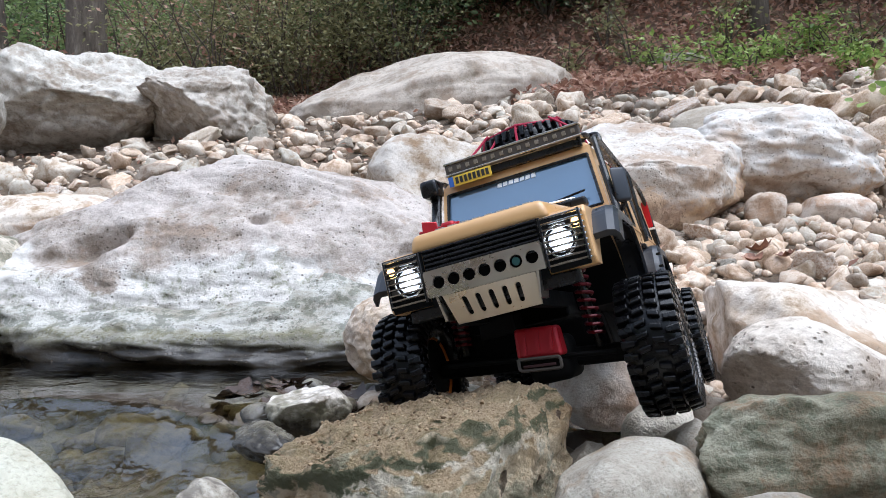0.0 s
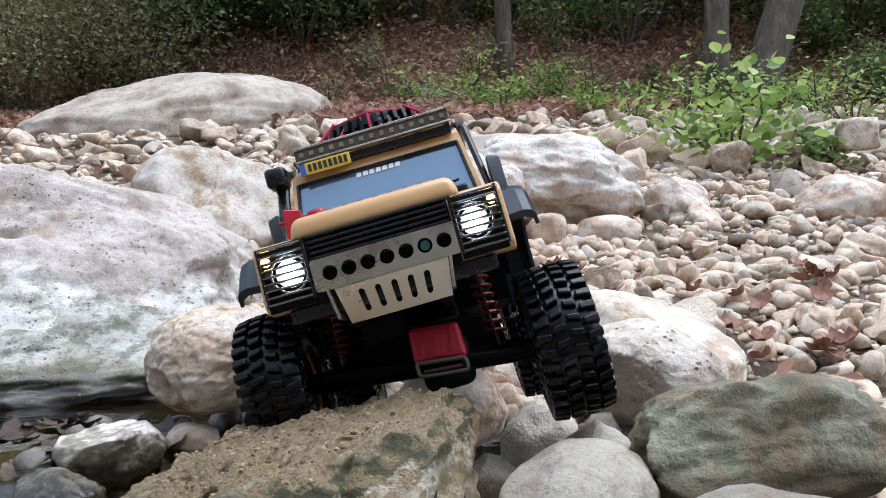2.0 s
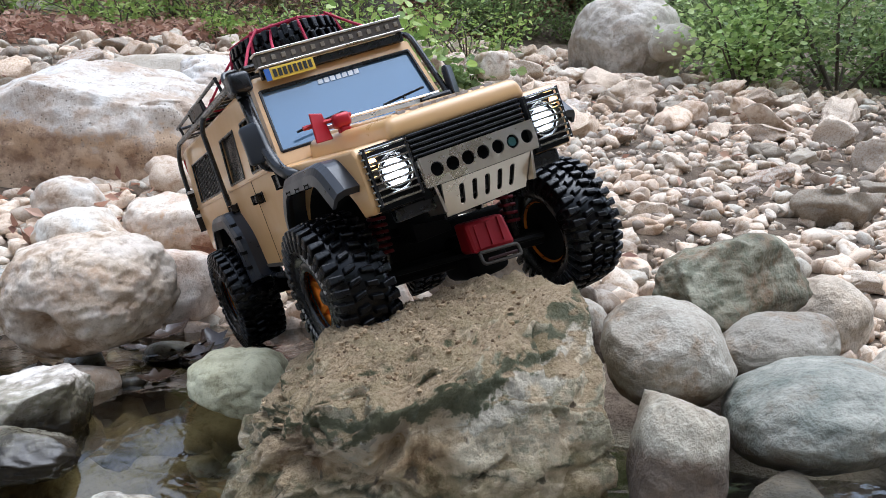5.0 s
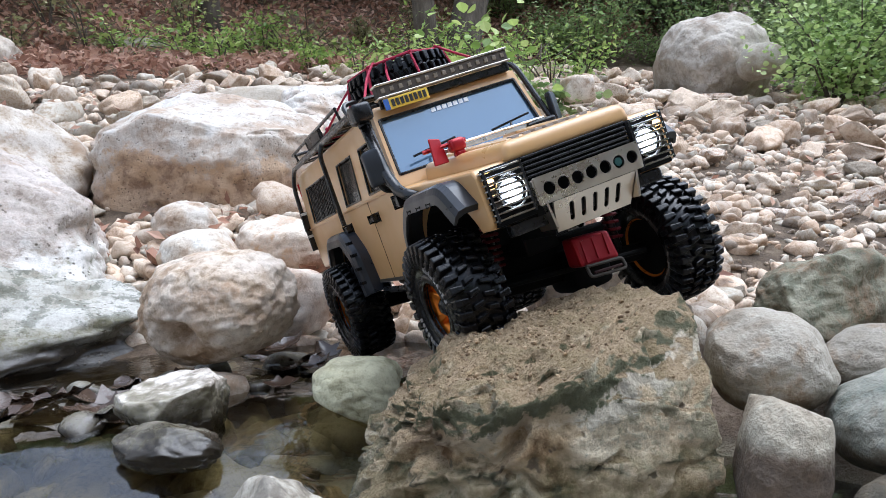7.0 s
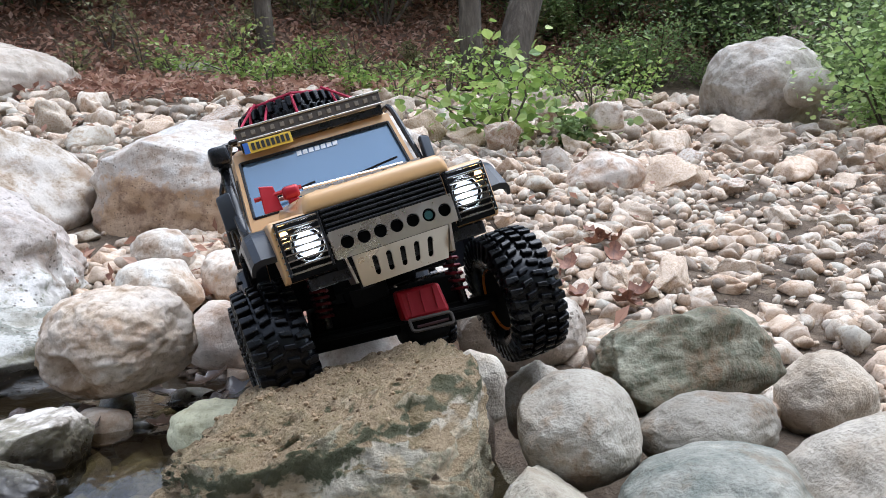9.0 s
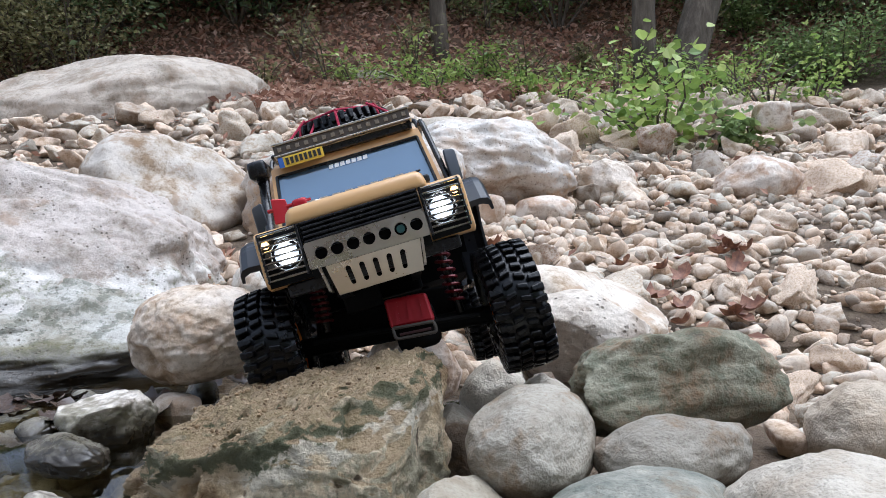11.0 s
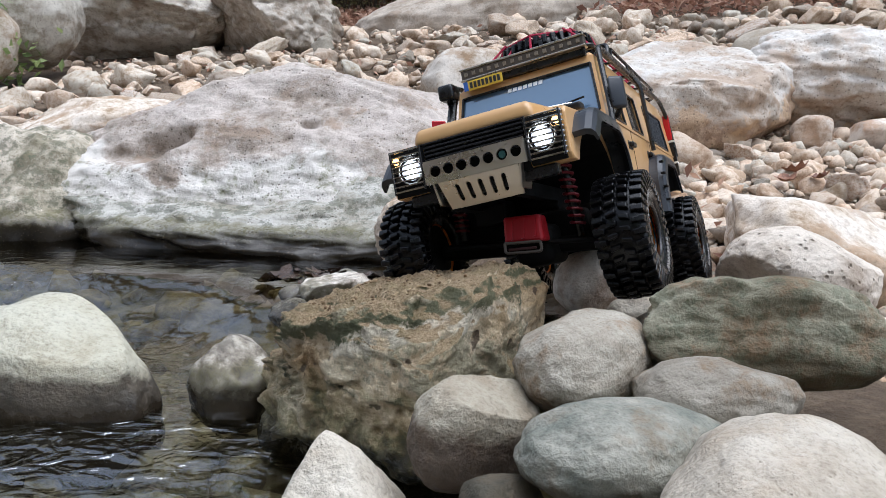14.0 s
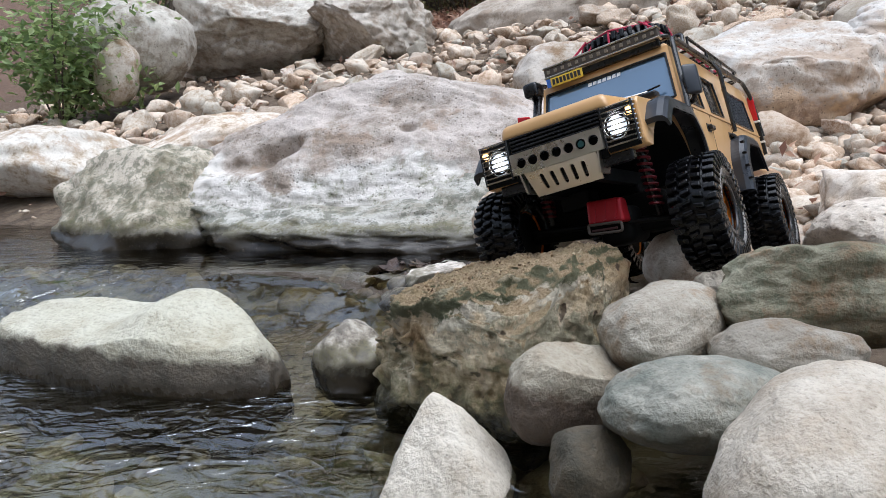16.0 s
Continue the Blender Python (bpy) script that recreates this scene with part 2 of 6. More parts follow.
def dirty_rock_mat():
    """The block that the truck stands on: buff broken limestone with brown hollows and algae, and dry earth lying on its top."""
    m = Nodes("earth_covered_limestone")
    v = m.coord()
    wide = m.noise(9, 4, 0.55, v)
    broad = m.noise(26, 7, 0.66, v)
    fine = m.noise(110, 7, 0.72, v)
    grit = m.noise(480, 4, 0.75, v)
    tone = m.math("ADD", m.math("MULTIPLY", wide, 0.5), m.math("MULTIPLY", broad, 0.5))
    base = m.ramp(tone, (0.40, (0.22, 0.12, 0.05)), (0.45, (0.53, 0.38, 0.215)), (0.505, (0.72, 0.57, 0.37)), (0.57, (0.84, 0.72, 0.52)))
    base = m.mix(0.6, base, m.ramp(fine, (0.33, (0.38, 0.33, 0.27)), (0.46, (0.95, 0.94, 0.92)), (0.68, (1.15, 1.15, 1.15))), "MULTIPLY")
    base = m.mix(m.ramp(m.noise(55, 3, 0.5, v), (0.33, 0.85), (0.37, 0.0)), base, (0.085, 0.055, 0.035))
    algae = m.ramp(m.math("ADD", m.math("MULTIPLY", m.noise(13, 6, 0.7, v), 0.7), m.math("MULTIPLY", fine, 0.3)), (0.525, 0.0), (0.575, 0.6))
    base = m.mix(algae, base, m.mix(m.ramp(grit, (0.4, 0.0), (0.6, 1.0)), (0.05, 0.058, 0.025), (0.17, 0.175, 0.085)))
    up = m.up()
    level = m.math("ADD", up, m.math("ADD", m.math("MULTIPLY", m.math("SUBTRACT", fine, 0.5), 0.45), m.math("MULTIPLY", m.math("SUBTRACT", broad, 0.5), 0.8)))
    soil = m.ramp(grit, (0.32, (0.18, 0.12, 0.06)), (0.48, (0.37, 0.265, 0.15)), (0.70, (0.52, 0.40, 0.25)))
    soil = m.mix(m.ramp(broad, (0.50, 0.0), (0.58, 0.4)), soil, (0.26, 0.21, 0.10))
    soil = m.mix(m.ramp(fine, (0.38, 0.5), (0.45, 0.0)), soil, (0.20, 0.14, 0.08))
    # a green rim of algae where the earth ends, with washed pale stone under it
    slope = m.tree.nodes.new("ShaderNodeVectorMath")
    slope.operation = "DOT_PRODUCT"
    m.put(v, slope.inputs[0])
    slope.inputs[1].default_value = (-2.06, -0.6, 8.66)
    near_top = m.math("ADD", slope.outputs["Value"], m.math("ADD", m.math("MULTIPLY", m.math("SUBTRACT", broad, 0.5), 0.55), m.math("MULTIPLY", m.math("SUBTRACT", fine, 0.5), 0.25)))
    rim = m.ramp(near_top, (0.40, 0.0), (0.44, 0.9), (0.56, 0.9), (0.62, 0.0))
    pale = m.math("MULTIPLY", m.ramp(near_top, (0.30, 0.0), (0.34, 0.8), (0.41, 0.8), (0.43, 0.0)), m.ramp(wide, (0.46, 0.2), (0.54, 1.0)))
    base = m.mix(m.math("MULTIPLY", pale, m.ramp(m.axis(1, v), (-0.075, 1.0), (-0.055, 0.0))), base, (0.70, 0.63, 0.50))
    base = m.mix(rim, base, (0.085, 0.095, 0.045))
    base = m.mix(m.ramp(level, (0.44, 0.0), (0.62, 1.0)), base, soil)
    z = m.axis(2, v)
    bed_joint = m.math("ABSOLUTE", m.math("ADD", z, m.math("MULTIPLY", m.math("SUBTRACT", broad, 0.5), 0.045)))
    joint = m.math("MULTIPLY", m.ramp(bed_joint, (0.0006, 1.0), (0.0026, 0.0)), m.ramp(m.noise(20, 3, 0.5, v), (0.42, 0.0), (0.52, 1.0)))
    base = m.mix(m.math("MULTIPLY", joint, 0.9), base, (0.045, 0.045, 0.025))
    seep = m.math("MULTIPLY", m.ramp(bed_joint, (0.0, 0.5), (0.012, 0.0)), m.ramp(m.noise(30, 5, 0.7, v), (0.44, 0.0), (0.58, 1.0)))
    base = m.mix(seep, base, (0.13, 0.14, 0.06))
    line = m.math("ADD", m.math("MULTIPLY", z, 16.0), m.math("MULTIPLY", m.math("SUBTRACT", broad, 0.5), 2.5))
    green = m.math("MULTIPLY", m.ramp(m.math("ADD", line, 0.95), (0.4, 0.7), (1.1, 0.0)), m.ramp(fine, (0.36, 0.35), (0.54, 1.0)))
    base = m.mix(green, base, (0.13, 0.145, 0.06))
    dry = m.ramp(m.math("ADD", line, 1.3), (0.30, 0.0), (0.80, 1.0))
    base = m.mix(dry, m.mix(0.9, base, (0.022, 0.020, 0.012)), base)
    height = m.math("ADD", m.math("MULTIPLY", fine, 1.0), m.math("ADD", m.math("MULTIPLY", broad, 0.9), m.math("MULTIPLY", grit, 0.25)))
    m.set(Base_Color=base, Roughness=m.ramp(dry, (0.0, 0.25), (1.0, 0.92)), Normal=m.bump(height, 1.0, 0.009))
    return m.mat


DIRTY = dirty_rock_mat()


def ground_mat():
    m = Nodes("river_bank_earth")
    v = m.coord()
    n1, n2, n3 = m.noise(1.1, 6, 0.6, v), m.noise(16, 8, 0.7, v), m.noise(110, 5, 0.7, v)
    base = m.ramp(n2, (0.3, (0.055, 0.040, 0.027)), (0.5, (0.14, 0.10, 0.065)), (0.7, (0.27, 0.205, 0.14)))
    base = m.mix(m.ramp(n1, (0.40, 0.0), (0.65, 0.4)), base, (0.20, 0.135, 0.085))
    base = m.mix(0.5, base, m.ramp(n3, (0.3, (0.4, 0.38, 0.36)), (0.65, (1.0, 1.0, 1.0))), "MULTIPLY")
    far = m.ramp(m.math("ADD", m.math("MULTIPLY", m.axis(1, v), 0.1), m.math("MULTIPLY", n1, 0.12)), (0.50, 0.0), (0.66, 1.0))
    litter = m.ramp(m.noise(24, 8, 0.75, v), (0.3, (0.06, 0.038, 0.024)), (0.5, (0.16, 0.095, 0.06)), (0.7, (0.27, 0.17, 0.115)))
    base = m.mix(far, base, litter)
    # silt with green-brown algae on the bed of the running stream
    bed = m.ramp(m.noise(9, 6, 0.65, v), (0.38, (0.19, 0.175, 0.10)), (0.50, (0.42, 0.39, 0.25)), (0.62, (0.58, 0.54, 0.40)))
    base = m.mix(m.ramp(m.math("ADD", m.axis(2, v), m.math("MULTIPLY", n2, 0.03)), (0.015, 1.0), (0.04, 0.0)), base, bed)
    m.set(Base_Color=base, Roughness=0.95, Normal=m.bump(m.math("ADD", n2, m.math("MULTIPLY", n3, 0.4)), 0.8, 0.03))
    return m.mat


def water_mat():
    m = Nodes("stream_water")
    v = m.coord()
    swell = m.noise(1.0, 2, 0.4, m.mapped((11, 14, 1), v), 1.4)
    ripples = m.noise(1.0, 2, 0.4, m.mapped((28, 34, 1), v), 1.6)
    chop = m.noise(95, 2, 0.5, v, 0.4)
    lively = m.ramp(m.math("ADD", m.axis(1, v), m.math("MULTIPLY", m.math("ADD", m.axis(0, v), 0.3), 0.8)), (0.62, 1.0), (0.90, 0.10))
    gusts = m.ramp(m.noise(4.5, 3, 0.5, v), (0.38, 0.22), (0.62, 1.0))
    h = m.math("ADD", m.math("MULTIPLY", swell, 1.5), m.math("ADD", m.math("MULTIPLY", ripples, 0.8), m.math("MULTIPLY", chop, 0.08)))
    bump = m.bump(m.math("MULTIPLY", h, m.math("MULTIPLY", lively, gusts)), 1.0, 0.013)
    nodes, links = m.tree.nodes, m.tree.links
    clear = nodes.new("ShaderNodeBsdfTransparent")
    m.put(m.mix(lively, (0.52, 0.485, 0.36), (0.95, 0.96, 0.86)), clear.inputs[0])
    gloss = nodes.new("ShaderNodeBsdfGlossy")
    gloss.inputs["Roughness"].default_value = 0.04
    links.new(bump, gloss.inputs["Normal"])
    fres = nodes.new("ShaderNodeFresnel")
    links.new(m.math("ADD", m.math("MULTIPLY", lively, 0.8), 2.1), fres.inputs[0])
    links.new(bump, fres.inputs["Normal"])
    mix = nodes.new("ShaderNodeMixShader")
    links.new(fres.outputs[0], mix.inputs[0])
    links.new(clear.outputs[0], mix.inputs[1])
    links.new(gloss.outputs[0], mix.inputs[2])
    links.new(mix.outputs[0], m.out.inputs["Surface"])
    return m.mat


def leaf_mat(name, a, b, c, gloss=0.5):
    m = Nodes(name)
    col = m.ramp(m.island(), (0.0, a), (0.5, b), (1.0, c))
    m.set(Base_Color=col, Roughness=gloss)
    thin = m.tree.nodes.new("ShaderNodeBsdfTranslucent")
    m.put(col, thin.inputs[0])
    both = m.tree.nodes.new("ShaderNodeMixShader")
    both.inputs[0].default_value = 0.4
    m.put(m.bsdf.outputs[0], both.inputs[1])
    m.put(thin.outputs[0], both.inputs[2])
    m.put(both.outputs[0], m.out.inputs["Surface"])
    return m.mat


LEAF_DARK = leaf_mat("dark_leaves", (0.075, 0.11, 0.05), (0.14, 0.195, 0.085), (0.24, 0.31, 0.14))
LEAF_MID = leaf_mat("green_leaves", (0.13, 0.19, 0.07), (0.25, 0.34, 0.125), (0.40, 0.48, 0.20))
LEAF_BRIGHT = leaf_mat("bright_leaves", (0.15, 0.24, 0.06), (0.33, 0.46, 0.11), (0.52, 0.60, 0.21))
LEAF_FRESH = leaf_mat("fresh_leaves", (0.24, 0.36, 0.10), (0.44, 0.58, 0.20), (0.62, 0.72, 0.34))
LEAF_OLIVE = leaf_mat("olive_leaves", (0.15, 0.145, 0.07), (0.26, 0.25, 0.115), (0.40, 0.37, 0.19))
LEAF_DRY = leaf_mat("dry_leaves", (0.20, 0.10, 0.07), (0.46, 0.26, 0.18), (0.66, 0.46, 0.35), 0.8)


def bark_mat():
    m = Nodes("bark")
    v = m.shifted()
    n = m.noise(1.0, 8, 0.7, m.mapped((22, 22, 5), v))
    m.set(Base_Color=m.ramp(n, (0.3, (0.05, 0.040, 0.030)), (0.55, (0.13, 0.105, 0.08)), (0.75, (0.25, 0.215, 0.175))), Roughness=0.95, Normal=m.bump(n, 0.9, 0.02))
    return m.mat


BARK = bark_mat()


# ---- building helpers ----
def mesh_object(name, verts, faces, material, parent=None, smooth=False, label=""):
    me = bpy.data.meshes.new(name)
    me.from_pydata([tuple(v) for v in verts], [], faces)
    me.materials.append(material)
    if smooth:
        me.polygons.foreach_set("use_smooth", [True] * len(me.polygons))
    ob = new(name, me)
    ob.parent = parent
    return tagged(ob, label)


def part(name, bm, material, parent=None, label="", smooth=False):
    """Links a bmesh as one mesh object under a thing or under a part."""
    me = bpy.data.meshes.new(name)
    bm.normal_update()
    bm.to_mesh(me)
    bm.free()
    for one in material if isinstance(material, (list, tuple)) else (material,):
        me.materials.append(one)
    if smooth:
        me.polygons.foreach_set("use_smooth", [True] * len(me.polygons))
    ob = new(name, me)
    ob.parent = parent
    return tagged(ob, label)


ICO = {}


def ico(sub):
    if sub not in ICO:
        bm = bmesh.new()
        bmesh.ops.create_icosphere(bm, subdivisions=sub, radius=1)
        ICO[sub] = (np.array([v.co for v in bm.verts]), [tuple(v.index for v in f.verts) for f in bm.faces])
        bm.free()
    return ICO[sub]


def rock_points(sub, radii, seed, blocky=2.3, rough=0.10, cuts=5, depth=(0.72, 0.95), fine=0.025, planes=(), rugged=0.0, dents=()):
    """A worn stone: a rounded block, cut by random planes, with broad and fine unevenness."""
    rng = np.random.default_rng(seed)
    p, faces = ico(sub)
    q = p / (np.abs(p) ** blocky).sum(1, keepdims=True) ** (1 / blocky)
    chosen = [(rng.normal(size=3), rng.uniform(*depth)) for _ in range(cuts)]
    for n, d in (*chosen, *planes):
        n = np.array(n, float) / np.linalg.norm(n)
        over = q @ n - d
        q = q - np.outer(np.where(over > 0, over, 0) * 0.9, n)
    off = Vector(rng.uniform(-40, 40, 3))
    broad = np.array([noise.fractal(Vector(v) * 1.25 + off, 0.9, 2.1, 3) for v in p])
    lift = 1 + rough * broad
    if sub >= 4 and fine:
        small = np.array([noise.fractal(Vector(v) * 5.5 + off, 0.75, 2.1, 5 if sub > 5 else 4) for v in p])
        ridges = np.array([abs(noise.noise(Vector(v) * 3.1 - off)) for v in p])
        lift = lift + fine * small - fine * 0.8 * np.clip(0.25 - ridges, 0, 1)
    if rugged:
        for scale, share in ((2.6, 1.0), (6.0, 0.5), (13.0, 0.22)):
            near = np.array([noise.voronoi(Vector(v) * scale + off)[0][:2] for v in q])
            lift = lift + rugged * share * (0.5 - near[:, 0]) - rugged * share * 1.6 * np.clip(0.10 - (near[:, 1] - near[:, 0]), 0, 1)
    for way, wide, deep in dents:
        way = np.array(way, float) / np.linalg.norm(way)
        lift = lift - deep * np.exp(-((np.arccos(np.clip(p @ way, -1, 1)) / wide) ** 4))
    return q * lift[:, None] * np.array(radii), faces


def rock(name, place, radii, turn=(0, 0, 0), seed=1, sub=5, material=None, label="", category="stone", group="", kind="", **kw):
    pts, faces = rock_points(sub, radii, seed, **kw)
    ob = mesh_object(name, pts, faces, material or LIME, smooth=True)
    ob.matrix_world = pose(*place, *turn)
    return tagged(ob, label, category, group, kind)


def along(x, y):
    """How far up the bank a place lies, from the stream."""
    return 0.35 * x + 0.94 * y


def step(a, b, v):
    u = np.clip((v - a) / (b - a), 0, 1)
    return u * u * (3 - 2 * u)


def ground_height(x, y):
    s = along(x, y)
    z = np.where(s > 1.2, 0.05 + 0.285 * (s - 1.2), -0.07 + 0.12 * step(0.55, 1.2, s))
    z = z + 0.075 * step(0.15, 0.42, x) * (1 - step(1.0, 1.3, s)) + 0.085 * np.exp(-((x - 0.27) ** 2 / 0.03 + (y - 0.52) ** 2 / 0.06)) - 0.075 * np.exp(-((x - 0.98) ** 2 / 0.06 + (y - 0.97) ** 2 / 0.012))
    z = z + 0.16 * step(0.55, 1.25, x) * (1 - step(0.35, 1.0, s))
    z = z + 0.45 * np.clip(s - 5.7, 0, 60)
    z = z + 0.55 * np.clip(-1.6 - s, 0, 60)
    return z


def bumps(x, y):
    return 0.02 * noise.noise(Vector((x * 1.7, y * 1.7, 0.3))) + 0.12 * noise.noise(Vector((x * 0.35, y * 0.35, 5.0))) * min(1, max(0, (along(x, y) - 2.5) * 0.3))


# ---- ground and water ----
def build_ground():
    fine = np.r_[np.linspace(-45, -7, 20), np.linspace(-6.6, 8.6, 153), np.linspace(9, 45, 20)]
    xs, ys = fine, fine + 3
    verts = [(x, y, float(ground_height(x, y)) + bumps(x, y)) for y in ys for x in xs]
    n = len(xs)
    faces = [(j * n + i, j * n + i + 1, (j + 1) * n + i + 1, (j + 1) * n + i) for j in range(len(ys) - 1) for i in range(n - 1)]
    ob = mesh_object("ground", verts, faces, ground_mat(), smooth=True)
    tagged(ob, "stony earth river bank rising to a leaf-strewn slope", "ground", kind="structure")


def water_level(x, y):
    return 0.013 + 0.058 * step(0.70, 0.95, y - 0.20 * float(step(-0.20, -0.42, x)) + 0.02 * math.sin(9 * x))


def build_water():
    xs, ys = np.r_[np.linspace(-16, -2.6, 54), np.linspace(-2.5, 1.9, 110)], np.linspace(-2.6, 6.2, 210)
    verts = [(x, y, float(water_level(x, y)) + 0.0025 * noise.noise(Vector((x * 11, y * 26, 1))) * (1.2 - step(0.8, 1.1, y))) for y in ys for x in xs]
    n = len(xs)
    faces = [(j * n + i, j * n + i + 1, (j + 1) * n + i + 1, (j + 1) * n + i) for j in range(len(ys) - 1) for i in range(n - 1)]
    ob = mesh_object("water", verts, faces, water_mat(), smooth=True)
    tagged(ob, "clear shallow stream water, rippled where it runs between stones", "water", kind="structure")


build_ground()
build_water()

# ---- large stones ----
def build_standing_block():
    """A broken block: earth-covered sloping top, upright front with a bed joint, and a ledged, hollowed flank."""
    pts, faces = rock_points(7, (0.121, 0.102, 0.112), 11, blocky=4.6, rough=0.05, cuts=6, depth=(0.90, 1.08), fine=0.05, rugged=0.03,
                             planes=(((-0.235, -0.060, 0.970), 0.60), ((-0.78, 0.12, 0.61), 0.70), ((-0.45, -0.62, 0.64), 0.97), ((0, -1, 0), 0.88), ((0.95, -0.3, 0), 0.97), ((-0.7, -0.6, 0.1), 0.92), ((0, -0.7, -0.7), 0.95)))
    out = []
    for x, y, z in pts:
        p = Vector((x, y, z))
        n = Vector((x / 0.114, y / 0.100, z / 0.112)).normalized()
        wob = noise.noise(p * 26)
        # ledges, broken facets and hollows of the flank
        flank = float(step(0.0, 0.45, -n.x)) * (1 - float(step(0.45, 0.80, n.z)))
        saw = ((z - 0.45 * x) / 0.040 + 1.1 * noise.noise(p * 12)) % 1.0
        ledge = (saw ** 3 - 0.40) * 0.008
        near, second = noise.voronoi(p * 22 + Vector((0.3, 0.2, 0.9)) * wob)[0][:2]
        ledge += 0.013 * (0.45 - near) - 0.004 * max(0.0, 0.16 - (second - near)) / 0.16
        hollow = -0.018 * float(step(0.15, 0.50, noise.noise(p * 21 + Vector((3, 1, 7)))))
        # bed joint and chipped pits of the front
        front = float(step(0.1, 0.6, -n.y))
        joint = -0.005 * math.exp(-((z + 0.022 * wob) / 0.0028) ** 2) * float(step(-0.2, 0.1, noise.noise(p * 20 + Vector((9, 0, 0)))))
        pit = -0.006 * float(step(0.42, 0.56, noise.noise(p * 55)))
        # clods of the earth cover
        top = float(step(0.5, 0.8, n.z))
        clod = 0.0045 * noise.fractal(p * 75, 0.6, 2.1, 4) + 0.009 * max(0.0, noise.noise(p * 44) - 0.12)
        # a jagged lip between top and front
        lip = 0.006 * float(step(0.25, 0.45, n.z)) * (1 - float(step(0.62, 0.8, n.z))) * noise.noise(p * 38 + Vector((0, 5, 0)))
        out.append(p + n * (flank * (ledge + hollow) + front * (joint + pit) + lip) + Vector((0, 0, top * clod)))
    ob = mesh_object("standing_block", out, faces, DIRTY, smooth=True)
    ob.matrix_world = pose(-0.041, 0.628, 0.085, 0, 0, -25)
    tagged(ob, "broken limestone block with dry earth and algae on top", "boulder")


build_standing_block()
rock("boulder", (-0.50, 1.86, 0.16), (0.57, 0.42, 0.29), (0, 4, -7), 21, 7, BLEACHED, "large pale limestone boulder at the water's edge", "boulder", blocky=2.9, rough=0.10, cuts=4, fine=0.03, rugged=0.03, planes=(((0, -0.88, 0.47), 0.76), ((-0.62, 0, 0.78), 0.74)), dents=(((0.26, -0.8, 0.7), 0.035, 0.10), ((0.60, -0.80, 0.08), 0.13, 0.18), ((-0.36, -0.86, 0.40), 0.12, 0.16), ((-0.27, -0.84, 0.50), 0.09, 0.10), ((-0.52, -0.82, 0.30), 0.08, 0.07)))
rock("boulder", (-0.42, 1.60, 0.10), (0.50, 0.24, 0.15), (0, 2, -7), 60, 6, LEDGE, "white water-worn ledge at the foot of a boulder", "boulder", blocky=2.4, rough=0.18, cuts=4, fine=0.05, rugged=0.06, planes=(((0, -0.74, 0.67), 0.66),))
rock("boulder", (-2.6, 4.1, 0.9), (0.34, 0.3, 0.26), (0, 0, 12), 61, 5, LIME_PALE, "pale boulder half covered by creeper", "boulder")
rock("boulder", (-1.95, 2.45, 0.26), (0.42, 0.30, 0.13), (0, 4, 12), 71, 5, LIME, "low pale boulder by the far water", "boulder", rugged=0.03)
rock("boulder", (-1.3, 2.55, 0.30), (0.36, 0.25, 0.11), (0, -4, 20), 72, 5, LIME, "flat pale boulder behind the ledge", "boulder", rugged=0.03)
rock("stone", (-2.53, 3.80, 0.72), (0.12, 0.11, 0.18), (0, 8, 12), 62, 4, LIME, "upright pale stone beside boulders", "stone")
rock("stone", (2.23, 2.40, 0.72), (0.075, 0.07, 0.055), (0, 0, -23), 63, 4, LIME, "square-cut tan stone on the bank", blocky=4.0)
rock("stone", (1.66, 1.90, 0.42), (0.135, 0.10, 0.085), (0, -6, -23), 64, 5, LIME_PINK, "angular tan stone with a sloping face", blocky=1.7)
rock("stone", (1.25, 2.09, 0.44), (0.09, 0.075, 0.065), (0, 14, -23), 65, 5, LIME, "bent rounded tan stone on the gravel")
rock("stone", (2.03, 3.2, 0.78), (0.075, 0.07, 0.065), (0, 0, -23), 66, 4, LIME, "yellowish pointed stone beside a bush", blocky=1.8)
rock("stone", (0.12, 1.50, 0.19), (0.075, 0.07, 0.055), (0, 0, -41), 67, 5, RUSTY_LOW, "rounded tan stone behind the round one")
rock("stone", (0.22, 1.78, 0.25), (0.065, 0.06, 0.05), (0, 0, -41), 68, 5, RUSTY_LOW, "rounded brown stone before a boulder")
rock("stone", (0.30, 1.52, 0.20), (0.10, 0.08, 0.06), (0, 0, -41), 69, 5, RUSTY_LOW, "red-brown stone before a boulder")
rock("stone", (0.14, 1.27, 0.13), (0.07, 0.06, 0.05), (0, 0, -41), 70, 4, LIME_PINK, "pinkish stone near the rear wheel")
rock("boulder", (-1.02, 1.66, 0.10), (0.25, 0.26, 0.20), (0, 0, 12), 22, 5, POROUS, "porous grey limestone rock with algae beside the pool", "boulder", fine=0.05, rugged=0.08)
rock("boulder", (0.0, 2.45, 0.40), (0.24, 0.30, 0.18), (0, 10, -7), 23, 5, LIME, "smooth tan boulder behind the large one", "boulder", rugged=0.035)
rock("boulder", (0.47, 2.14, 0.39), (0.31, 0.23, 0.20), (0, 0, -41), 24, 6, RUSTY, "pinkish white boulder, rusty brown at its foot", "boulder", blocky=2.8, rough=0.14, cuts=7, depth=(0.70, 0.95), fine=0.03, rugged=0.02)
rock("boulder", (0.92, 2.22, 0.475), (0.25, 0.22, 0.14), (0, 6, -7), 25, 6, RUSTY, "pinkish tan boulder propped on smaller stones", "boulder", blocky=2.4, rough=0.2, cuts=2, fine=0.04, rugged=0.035)
